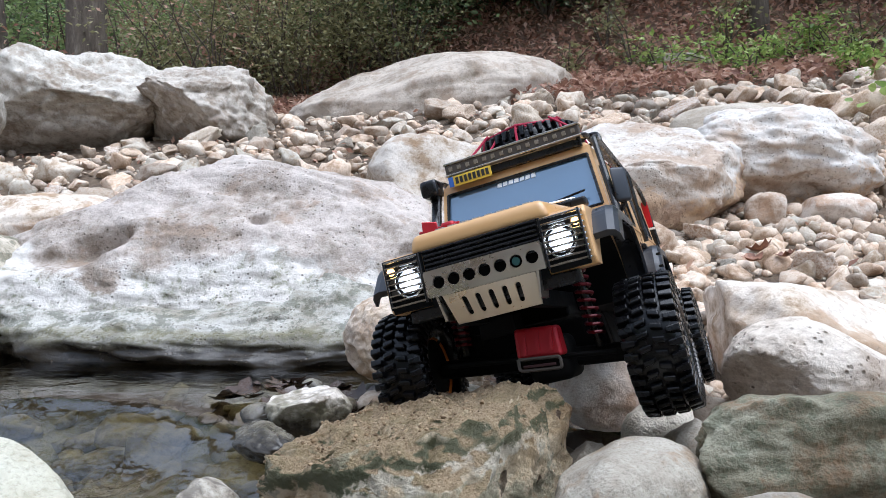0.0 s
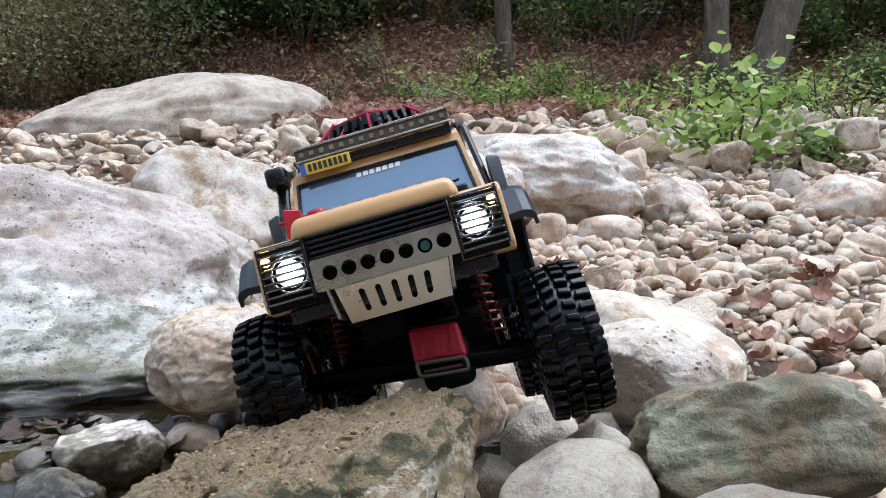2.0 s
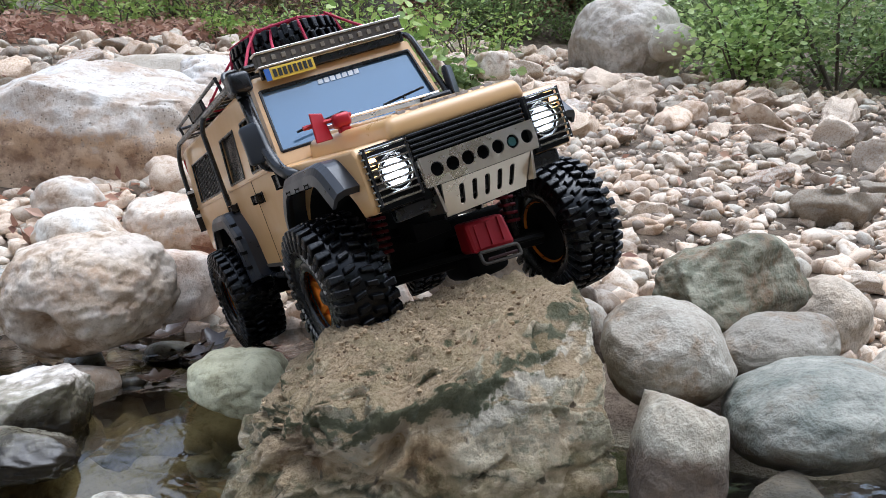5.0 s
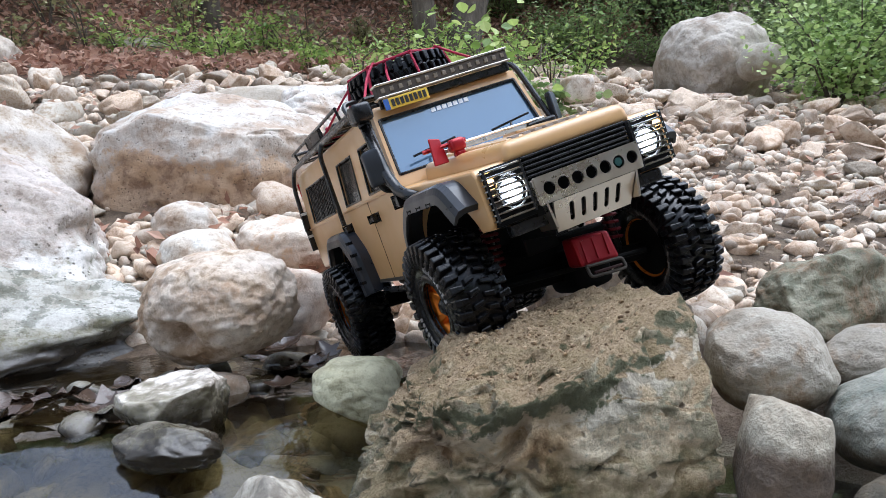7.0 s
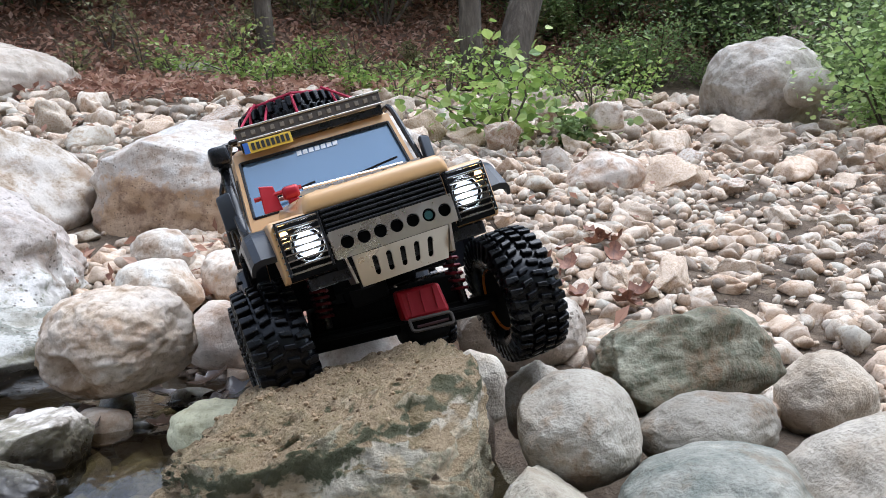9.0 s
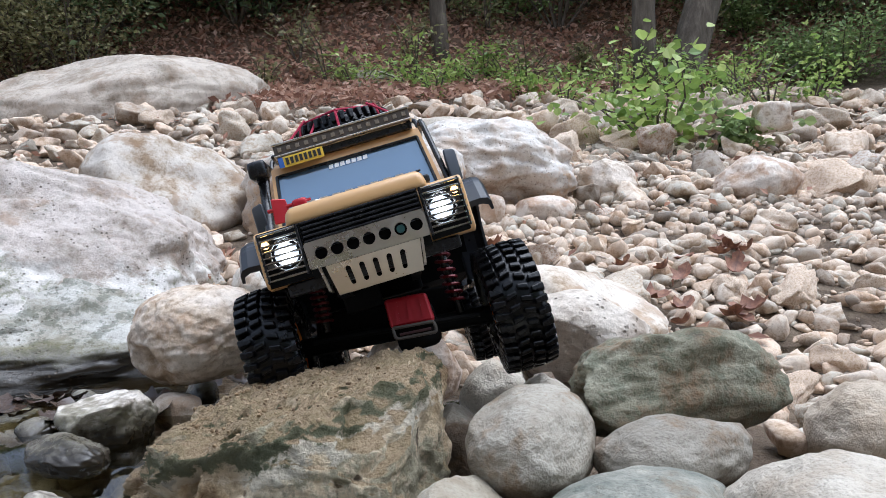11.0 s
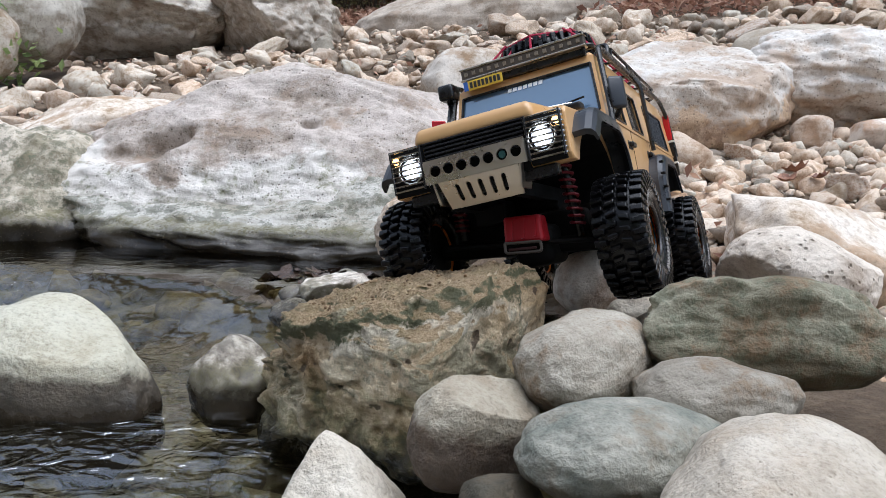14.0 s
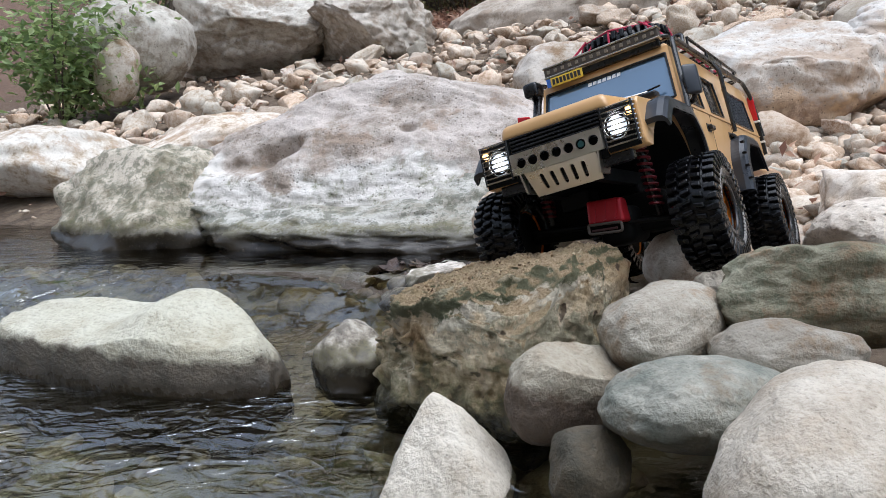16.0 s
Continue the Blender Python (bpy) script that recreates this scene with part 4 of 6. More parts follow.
def build_wheel(root, place, outer):
    """One wheel with its outer face towards +x (outer 1) or -x (-1)."""
    s = outer
    tyre = part("tyre", tyre_carcass(), RUBBER, root, "black wet rubber tyre with deep mud tread", smooth=True)
    tread(tyre)
    tyre.matrix_basis = pose(*[c * 0.001 for c in place])
    rim = part("rim", lathe([(s * 2, 8), (s * 4, 11), (s * 3, 20), (s * 9, 24), (s * 17, 27.5), (s * 14, 28.5), (-s * 14, 28.5), (-s * 17, 27.5), (-s * 12, 24), (-s * 6, 9)], 36), ORANGE, tyre, "orange metal rim", smooth=True)
    ring = part("beadlock_ring", lathe([(s * 17, 22.5), (s * 20.5, 23.5), (s * 20.5, 29.5), (s * 17, 31)], 36, closed=True), BLACK, tyre, "black beadlock ring", smooth=True)
    part("brake_cover", lathe([(-s * 11, 0.1), (-s * 11, 27.6), (-s * 15, 27.6), (-s * 15, 0.1)], 32), LINER, tyre)
    for k in range(6):
        t = math.pi * k / 3
        part("spoke", turned(hexa([(s * 3, -4.4, 6), (s * 8, -3.2, 6), (s * 8, 3.2, 6), (s * 3, 4.4, 6), (s * 8, -3.8, 25), (s * 14, -2.6, 25), (s * 14, 2.6, 25), (s * 8, 3.8, 25)], 0.8, 1), Matrix.Rotation(t, 4, "X")), ORANGE, tyre)
    part("hub_cap", lathe([(s * 3, 0.1), (s * 3, 8.5), (s * 13, 7.5), (s * 16, 4), (s * 16, 0.1)], 18), BLACK, tyre, smooth=True)
    for k in range(9):
        for base in (0.35, 3.5):
            part("sidewall_mark", turned(block((s * 22.6 - 0.4, -1.5, 35), (s * 22.9 + 0.4, 1.5, 40.5), 0.0), Matrix.Rotation(base + k * 0.125, 4, "X")), GREYLETTER, tyre)
    return tyre


def flare_mesh(cy, cz, r, corners, s):
    """A plastic arch over a wheel, swept along an angular line round it; its lip turns down at the outside."""
    bm = bmesh.new()
    section = [(78, -1), (84, 3.5), (96, 4.4), (101.5, 2.6), (104.2, -2), (105.2, -10), (102.8, -10.4), (101.3, -4.5), (96, -1.8), (80, -2.5)]
    line = rounded_path([(0, cy + r * u, cz + r * w) for u, w in corners], 11, 5)
    rings = []
    for k, p in enumerate(line):
        way = (line[min(k + 1, len(line) - 1)] - line[max(k - 1, 0)]).normalized()
        out = Vector((0, -way.z, way.y))
        if out.dot(p - Vector((0, cy, cz))) < 0:
            out = -out
        rings.append([bm.verts.new(mm(s * x, p.y + out.y * d, p.z + out.z * d)) for x, d in section])
    n = len(section)
    for a, b in zip(rings, rings[1:]):
        for j in range(n):
            bm.faces.new((a[j], a[(j + 1) % n], b[(j + 1) % n], b[j]))
    bm.faces.new(rings[0])
    bm.faces.new(rings[-1][::-1])
    bmesh.ops.recalc_face_normals(bm, faces=bm.faces[:])
    return bm


# ---- truck ----
def arc(cy, cz, r, a0, a1, n=14):
    return [(cy + r * math.cos(radians(a0 + (a1 - a0) * k / n)), cz + r * math.sin(radians(a0 + (a1 - a0) * k / n))) for k in range(n + 1)]


def half_width(z):
    return 85 - max(z - 58, 0) / 72 * 7


def screen_y(z):
    return 163 + (z - 58) / 72 * 24


def build_truck():
    root = new("toy_truck")
    tagged(root, "tan off-road model truck tilted on a rock with its headlights lit", "toy truck")

    # lower body with open wheel arches
    outline = [(20, -2), (4, -2), (0, 3), (0, 38), (5, 44), (60, 47), (160, 54), (166, 58), (572, 60), (580, 54), (580, 2)]
    outline += arc(404, -38, 66, 37, 171) + [(336, -28), (156, -26)] + arc(82, -38, 72, 10, 150)

    def in_arch(y, z):
        return (math.hypot(y - 82, z + 38) < 72.6 or math.hypot(y - 404, z + 38) < 66.6) and z > -36 or (z < 0 and y > 150)

    part("body", prism(outline, -85, 85, 2.2, in_arch), [TAN, LINER], root, "tan painted lower body")
    bonnet = part("bonnet", hexa([(-59, -1, 40), (59, -1, 40), (61, 160, 48), (-61, 160, 48), (-55, 0, 56), (55, 0, 56), (58, 160, 69), (-58, 160, 69)], 6, 4), TAN, root, "tan bonnet with a rounded front edge", smooth=True)
    for s in (-1, 1):
        part("bonnet_rib", hexa([(s * 20, 14, 55), (s * 45, 14, 55), (s * 47, 150, 67), (s * 22, 150, 67), (s * 22, 17, 58.4), (s * 43, 17, 58.4), (s * 45, 147, 70.8), (s * 24, 147, 70.8)], 1.2, 2), TAN, bonnet)
    for k in range(8):
        x = -38 + k * 10.6
        part("bonnet_letter", hexa([(x, 16, 56.5), (x + 6.4, 16, 56.5), (x + 6.4, 24, 57.2), (x, 24, 57.2), (x, 16, 59.3), (x + 6.4, 16, 59.3), (x + 6.4, 24, 60), (x, 24, 60)]), GREYLETTER, bonnet, "grey letter-sized bar")

    # cab
    cab = part("cab", block((-40, 200, 58), (40, 560, 62)), LINER, root)
    cols = ["edge", "front", 259, 294, 358, 412, 540, 578]
    rows = [56, 63, 110, 131]

    def side_y(c, z):
        if c == "edge":
            return screen_y(z)
        if c == "front":
            return 188 + (z - 63) / 47 * 14
        return c

    for s in (-1, 1):
        def at(c, z, s=s):
            return (s * half_width(z), side_y(c, z), z)

        part("cab_side", wall(cols, rows, at, {(1, 1), (3, 1), (5, 1)}, (-s * 3.2, 0, 0)), TAN, cab, "tan door panel with window openings")
        for i, mat, name in ((1, SMOKE, "door_window"), (3, SMOKE, "door_window"), (5, MESHED, "side_grille")):
            bm = bmesh.new()
            vs = []
            for c, z in ((cols[i], 63), (cols[i + 1], 63), (cols[i + 1], 110), (cols[i], 110)):
                x, y, zz = at(c, z)
                vs.append(bm.verts.new(mm(x - s * 2.6, y, zz)))
            bm.faces.new(vs)
            bmesh.ops.solidify(bm, geom=bm.faces[:], thickness=0.0008)
            pane = part(name, bm, mat, cab, "grey grilled side panel" if i == 5 else "smoked window pane")
            gasket = []
            for (c, z), (d, y2) in zip(((cols[i], 63), (cols[i + 1], 63), (cols[i + 1], 110), (cols[i], 110)), ((cols[i + 1], 63), (cols[i + 1], 110), (cols[i], 110), (cols[i], 63))):
                a, b = Vector(at(c, z)), Vector(at(d, y2))
                part("gasket", tube([a, b], 1.3, 6), BLACK, pane)
            if i == 5:
                for k in range(15):
                    y = 418 + k * 8.2
                    part("grille_bar", tube([(s * (half_width(64) - 1.4), y, 64), (s * (half_width(109) - 1.4), y, 109)], 1.0, 5), TUBE, pane)
        for y0, y1 in ((275, 275.8), (386, 386.8)):
            part("door_seam", block((s * 84.6, y0, -25), (s * 85.3, y1, 57)), LINER, cab)
        for y in (262, 373):
            h = part("door_handle", block((s * 85, y - 9, 36), (s * 90.5, y + 9, 42), 1.6), BLACK, cab, "black door handle")
            part("handle_recess", block((s * 84.4, y - 12, 34), (s * 85.6, y + 6, 44), 0.4), BLACK, h)
        part("sill_trim", block((s * 83, 158, -29), (s * 86, 336, -25.5), 0.6), DUSTY, cab, "dusty metal sill strip")
        part("belt_line", block((s * 84.6, 170, 57), (s * 86.2, 576, 59), 0.5), TAN, cab)

    def screen(u, v):
        z = 56 + v * 75
        return (u * half_width(z), screen_y(z), z)

    part("windscreen_frame", wall([-1, -0.94, 0.94, 1], [0, 0.15, 0.88, 1], screen, {(1, 1)}, (0, 3, -0.8)), TAN, cab, "tan windscreen frame")
    bm = bmesh.new()
    bm.faces.new([bm.verts.new(mm(*screen(u, v)) + mm(0, 2.2, -0.6)) for u, v in ((-0.94, 0.15), (0.94, 0.15), (0.94, 0.88), (-0.94, 0.88))])
    glass = part("windscreen", bm, GLASS, cab, "dark glossy windscreen")
    for k in range(7):
        x = -21 + k * 6.0
        a = Vector(screen(0, 0.79)) + Vector((x, 1.4, -0.5))
        part("screen_print", hexa([(a.x, a.y, a.z), (a.x + 4.6, a.y, a.z), (a.x + 4.6, a.y + 0.4, a.z), (a.x, a.y + 0.4, a.z),
                                   (a.x + 0.8, a.y + 1.5, a.z + 4.4), (a.x + 5.0, a.y + 1.5, a.z + 4.4), (a.x + 5.0, a.y + 1.9, a.z + 4.4), (a.x + 0.8, a.y + 1.9, a.z + 4.4)]), LETTER, glass, "white print bar")
    for a, b in (((-0.94, 0.15), (0.94, 0.15)), ((0.94, 0.15), (0.94, 0.88)), ((0.94, 0.88), (-0.94, 0.88)), ((-0.94, 0.88), (-0.94, 0.15))):
        part("gasket", tube([Vector(screen(*a)) + Vector((0, 0.4, 0)), Vector(screen(*b)) + Vector((0, 0.4, 0))], 1.6, 6), BLACK, glass)
    for x0, x1 in ((-62, -16), (22, 66)):
        w = part("wiper", tube([(x0 + 18, 158, 70), (x0 + 22, 163, 80)], 1.3, 6), BLACK, cab, "black wiper")
        part("wiper_blade", tube([(x0, 162.5, 79), (x1, 164, 84)], 1.1, 6), BLACK, w)
    part("roof", hexa([(-79, 186, 129), (79, 186, 129), (79, 577, 129), (-79, 577, 129), (-74, 192, 136), (74, 192, 136), (74, 572, 136), (-74, 572, 136)], 2.5, 3), TAN, cab, smooth=True)
    part("cab_rear", hexa([(-85, 575, 56), (85, 575, 56), (85, 579, 56), (-85, 579, 56), (-78, 574, 131), (78, 574, 131), (78, 578, 131), (-78, 578, 131)]), TAN, cab)

    # front: grille, lamps, bumper
    grille = part("grille", hexa([(-48, -1, -4), (48, -1, -4), (48, 4, -4), (-48, 4, -4), (-48, -1, 42), (48, -1, 42), (48, 4, 42), (-48, 4, 42)]), LINER, root, "black slatted grille")
    for k in range(7):
        part("slat", block((-47, -4.2, 17.5 + k * 3.7), (47, -0.5, 19.3 + k * 3.7), 0.4), BLACK, grille)
    for s in (-1, 1):
        box = part("headlight", block((s * 49, -1.6, -1), (s * 80.5, 5, 41), 1.0), LINER, root, "headlight behind black guard bars")
        lens = part("lens", disc(s * 62.5, -2.0, 21, 9.2, 3.0, seg=32), LAMP, box, "lit white lens")
        part("bulb", disc(s * 62.5, -2.5, 21, 5.2, 3.2, seg=24), BULB, lens, "glaring white bulb")
        part("lens_ring", turned(lathe([(0, 11.4), (3.5, 11.6), (3.5, 12.8), (0, 13.2)], 32, closed=True), Matrix.Translation(mm(s * 62.5, -1.5, 21)) @ pose(0, 0, 0, 0, 0, -90)), CHROME, box, smooth=True)
        part("indicator", disc(s * 76.5, -2.2, 32, 3.0, 3.4), AMBER_BRIGHT, box, "lit amber lamp")
        part("side_lamp", disc(s * 76.5, -2.2, 15, 2.8, 3.4), SMOKE, box, "unlit dark lamp")
        part("side_lamp", disc(s * 76.5, -2.2, 23, 2.6, 3.4), SMOKE, box, "unlit dark lamp")
        for k in range(9):
            z = 3.5 + k * 4.5
            part("guard_bar", tube([(s * 49, -6, z), (s * 79.5, -6, z), (s * 82.0, -3.5, z), (s * 82.0, 2, z)], 0.95, 6, 3), CHROME, box, "dark chrome guard bar")
        for x, y in ((50, -6), (80.5, -5.2)):
            part("guard_post", tube([(s * x, y, 1.5), (s * x, y, 41)], 1.2, 6), BLACK, box)
    cells = []
    edges = [-47] + [-36.2 + 12.68 * (k + 0.5) for k in range(6)] + [48]
    for k in range(7):
        cells.append((edges[k], 3, edges[k + 1], 24, (-36.2 + 12.68 * k, 13.6, 4.9, 4.9)))
    bumper = part("bumper", holed_plate(cells, 2.0, lambda u, v, d: Vector((u, -10 + d + max(0, 10 - v) * 0.25, v))), STEEL, root, "brushed steel bumper plate with seven round holes")
    edges = [-36] + [-20.6 + 11.08 * (k + 0.5) for k in range(4)] + [39]
    cells = [(edges[k], -21, edges[k + 1], 2.6, (-20.6 + 11.08 * k, -8.6, 2.1, 7.2)) for k in range(5)]
    part("skid_plate", holed_plate(cells, 2.0, lambda u, v, d: Vector((u * (1 + v * 0.004), -7 + d - v * 0.62, v))), STEEL, bumper, "steel lower plate with five slots")
    for s in (-1, 1):
        part("bumper_bracket", hexa([(s * 37, -6, -17), (s * 39, -6, -17), (s * 39, 20, -17), (s * 37, 20, -17), (s * 40, -8, 3), (s * 42, -8, 3), (s * 42, 20, 3), (s * 40, 20, 3)]), STEEL, bumper)
        part("bumper_end", hexa([(s * 46, -9, 4), (s * 48, -9, 4), (s * 50, 6, 5), (s * 48, 6, 5), (s * 46, -9, 23), (s * 48, -9, 23), (s * 50, 6, 20), (s * 48, 6, 20)]), STEEL, bumper)
    part("bumper_badge", disc(27.2, -8.6, 13.6, 3.2, 1.4), TEALPAINT, bumper, "small teal oval")
    part("bumper_beam", block((-70, 2, -12), (70, 12, -2), 1.5), BLACK, root)

    # roof lamps, number plate, rack
    bar = part("light_bar", block((-69, 178, 140.5), (73, 190, 153), 1.0), DUSTY, root, "metal light bar over the windscreen")
    part("bar_rim", block((-70, 176.6, 151.4), (74, 190.5, 153.6), 0.5), STEEL, bar)
    part("bar_rim", block((-70, 176.6, 139.6), (74, 190.5, 141.4), 0.5), STEEL, bar)
    for k in range(15):
        x = -63 + k * 9.3
        part("led", block((x - 2.0, 176.9, 144.4), (x + 2.0, 178.6, 148.6), 0.3), LED, bar)
    for x in (-66, 70):
        part("bar_bracket", block((x - 2, 181, 131), (x + 2, 187, 142), 0.5), BLACK, bar)
    part("bar_shade", block((-64, 181, 131.5), (70, 189, 138.5), 0.6), BLACK, bar)
    plate = part("number_plate", block((-67, 175.6, 127.4), (-21, 177.0, 138.2), 0.3), YELLOW, root, "yellow number plate with black bars")
    part("plate_band", block((-67, 175.0, 127.6), (-62, 176.2, 138.0)), BLUE, plate, "blue band")
    for k in range(8):
        x = -59.5 + k * 4.7
        part("plate_bar", block((x, 174.8, 129.6), (x + 3.0, 176.0, 136.2)), INK, plate)
    rack = part("roof_rack", tube([(-74, 205, 148), (-74, 568, 148), (74, 568, 148), (74, 205, 148), (-74, 205, 148)], 2.4, 8, 10), TUBE, root, "black tubular roof rack")
    part("rack_rail", tube([(-76, 300, 163), (-76, 570, 161), (76, 570, 161), (76, 300, 163)], 2.0, 8, 8), TUBE, rack)
    for s in (-1, 1):
        for y in (300, 390, 470, 550):
            part("rack_post", tube([(s * 74, y, 148), (s * 76, y, 162)], 1.7, 6), TUBE, rack)
        part("rack_panel", block((s * 75, 395, 150), (s * 76.6, 466, 164), 0.4), BLACK, rack)
    for k in range(9):
        part("rack_slat", block((-73, 216 + k * 42, 146.4), (73, 222 + k * 42, 149), 0.4), TUBE, rack)
    spare = part("spare_tyre", tyre_carcass(), RUBBER, root, "spare tyre lying on the rack under a red net", smooth=True)
    spare.matrix_basis = Matrix.Translation(mm(2, 290, 162)) @ Matrix.Rotation(radians(90), 4, "Y")
    tread(spare)
    net = part("cargo_net", tube([(-70, 214, 149), (72, 214, 149)], 1.5, 6), CORD, root, "red elastic net over the spare tyre")
    rng = random.Random(4)
    hub = (2, 290, 189)
    for k in range(7):
        t = 2 * math.pi * k / 7 + 0.2
        u = t + 2 * math.pi / 7
        a = (2 + 62 * math.cos(t), 290 + 62 * math.sin(t), 158)
        b = (2 + 54 * math.cos(t), 290 + 54 * math.sin(t), 187)
        c = (2 + 30 * math.cos(t), 290 + 30 * math.sin(t), 190)
        d = (2 + 30 * math.cos(u), 290 + 30 * math.sin(u), 190)
        part("net_cord", tube([a, b, c, d], 1.5, 6, 6), CORD, net)
        part("net_cord", tube([b, (2 + 54 * math.cos(u), 290 + 54 * math.sin(u), 187 - rng.random() * 6)], 1.5, 6), CORD, net)
    for x, y in ((-70, 215), (72, 215), (-72, 400), (70, 420), (-40, 212)):
        part("net_cord", tube([(x, y, 149), (x * 0.72, 290 + (y - 290) * 0.62, 174), (x * 0.5, 290 + (y - 290) * 0.5, 189)], 1.4, 6, 12), CORD, net)
    pack = part("packed_gear", block((-58, 392, 150), (58, 540, 163), 5, 3), BLACK, root, "black packed gear on the rack", smooth=True)
    for y in (420, 470, 515):
        part("strap", block((-59, y, 149), (59, y + 6, 164.5), 2), CORD, pack)

    # tubes round the cab
    for s in (-1, 1):
        cage = part("side_tube", tube([(s * 91, 158, 44), (s * 90, 166, 70), (s * 83, 192, 140), (s * 83, 560, 141), (s * 86, 582, 120), (s * 89, 584, 58)], 3.0, 8, 14), TUBE, root, "black tube along the roof edge")
        part("tube_post", tube([(s * 83, 373, 141), (s * 90, 373, 128), (s * 91.5, 372, 44)], 2.8, 8, 8), TUBE, cage)
        part("tube_loop", tube([(s * 83, 240, 141), (s * 82, 252, 156), (s * 64, 262, 158), (s * 60, 262, 148)], 2.6, 8, 8), TUBE, cage)
        part("tube_foot", block((s * 85, 150, 40), (s * 94, 166, 50), 1.5), BLACK, cage)
        mirror = part("mirror", hexa([(s * 92, 160, 64), (s * 106, 172, 64), (s * 105, 182, 64), (s * 92, 172, 64), (s * 93, 160, 98), (s * 106, 172, 97), (s * 105, 182, 97), (s * 93, 172, 98)], 3.0, 3), FLARE, root, "black door mirror", smooth=True)
        part("mirror_arm", tube([(s * 86, 176, 56), (s * 96, 174, 60), (s * 100, 173, 72)], 3.0, 8, 4), BLACK, mirror)
        f1 = part("front_flare", flare_mesh(80, -36, 75, ((-0.90, 0.72), (-0.60, 1.02), (0.50, 1.02), (0.86, 0.70), (1.0, 0.02)), s), FLARE, root, "grey-black angular plastic wheel arch")
        f2 = part("rear_flare", flare_mesh(404, -36, 70, ((-1.02, -0.02), (-0.90, 0.62), (-0.52, 1.0), (0.50, 1.0), (0.92, 0.50)), s), FLARE, root, "grey-black angular plastic wheel arch")
        for y in (52, 76, 100):
            part("flare_slot", block((s * 103.4, y, 30), (s * 105.0, y + 9, 33), 0.5), LINER, f1)
        for z in (-24, -8, 8, 22):
            part("flare_slot", block((s * 101, 329 + abs(z - 4) * 0.1, z), (s * 105.6, 338 + abs(z - 4) * 0.1, z + 2.4), 0.5), LINER, f2)
        tail = part("tail_light", block((s * (80 if s > 0 else 70), 578, 84), (s * (89 if s > 0 else 78), 586, 122), 1.5), TAILRED, root, "red tail light in a black bracket")
        part("tail_bracket", block((s * 79, 577, 30), (s * 90, 584, 83), 1.2), BLACK, tail)
        for z in (48, 80):
            part("tail_strap", block((s * 78.5, 576, z), (s * 90.6, 585.5, z + 3), 0.4), CREAM, tail)

    # air intake and jack
    snorkel = part("snorkel", tube([(-88, 120, 42), (-91, 150, 52), (-92, 166, 72), (-88, 188, 124)], 5.2, 10, 12), BLACK, root, "black raised air intake", smooth=True)
    part("snorkel_head", block((-99, 172, 124), (-80, 196, 142), 4, 3), BLACK, snorkel, smooth=True)
    part("snorkel_neck", tube([(-88, 186, 121), (-88, 187, 128)], 6.4, 12), BLACK, snorkel)
    jack = part("jack", hexa([(-60, 97, 68), (40, 126, 68), (40, 129, 68), (-60, 100, 68), (-60, 97, 71.5), (40, 126, 71.5), (40, 129, 71.5), (-60, 100, 71.5)], 0.5), STEEL, root, "steel lifting jack with red fittings")
    part("jack_plate", hexa([(-76, 86, 60), (-60, 92, 60), (-60, 94.5, 60), (-76, 88.5, 60), (-74, 86, 83), (-62, 92, 81), (-62, 94.5, 81), (-74, 88.5, 83)], 0.8), RED, jack, "red metal plate")
    part("jack_runner", block((-57, 84, 66), (-43, 96, 77), 3, 2), RED, jack, "red runner", smooth=True)
    part("jack_foot", block((-54, 86, 58), (-45, 95, 67), 2), RED, jack)
    part("jack_pin", tube([(-80, 93, 74), (-40, 92, 74)], 1.8, 8), RED, jack)
    part("jack_handle", tube([(-38, 102, 73), (60, 130, 73)], 1.4, 8), CHROME, jack)
    part("jack_base", block((38, 124, 64), (70, 140, 72), 2), BLACK, jack)

    # chassis and running gear
    for s in (-1, 1):
        part("frame_rail", block((s * 26, 6, -22), (s * 34, 570, -8), 1), LINER, root)
        top, low = (s * 55, 72, 16), (s * 58, 80, -44 if s < 0 else -62)
        shock = part("shock", tube([top, low], 4.0, 10), BLACK, root, "shock absorber with a red spring")
        part("shock_cap", tube([(s * 55, 72, 16), (s * 55.6, 73, 6)], 6.5, 12), DARKRED, shock, "red cap")
        turns = []
        a, b = Vector(top), Vector(low)
        for k in range(73):
            u = 0.08 + 0.78 * k / 72
            t = 2 * math.pi * 9 * k / 72
            c = a.lerp(b, u)
            turns.append((c.x + 6.6 * math.cos(t), c.y + 6.6 * math.sin(t), c.z))
        part("spring", tube(turns, 1.5, 6), DARKRED, shock, "red coil spring")
        part("rear_shock", tube([(s * 56, 420, 10), (s * 58, 410, -48)], 6.0, 10), BLACK, root)
        part("radius_arm", tube([(s * 45, 95, -52), (s * 36, 250, -24)], 4, 8), LINER, root)
        part("rear_arm", tube([(s * 45, 395, -54), (s * 36, 260, -24)], 4, 8), LINER, root)
        part("rock_slider", tube([(s * 80, 165, -36), (s * 86, 172, -38), (s * 86, 322, -38), (s * 80, 330, -36)], 3.5, 8, 6), BLACK, root)
    part("belly_pan", block((-34, 110, -30), (34, 380, -14), 3), LINER, root)
    part("gearbox", block((-24, 180, -46), (24, 270, -26), 5), LINER, root)
    part("front_axle", tube([(-84, 87, -52), (84, 87, -71)], 8, 12), LINER, root)
    part("rear_axle", tube([(-84, 409, -55), (84, 409, -72)], 9, 12), LINER, root)
    diff = part("differential", block((-2, 60, -82), (36, 112, -44), 8, 3), LINER, root, smooth=True)
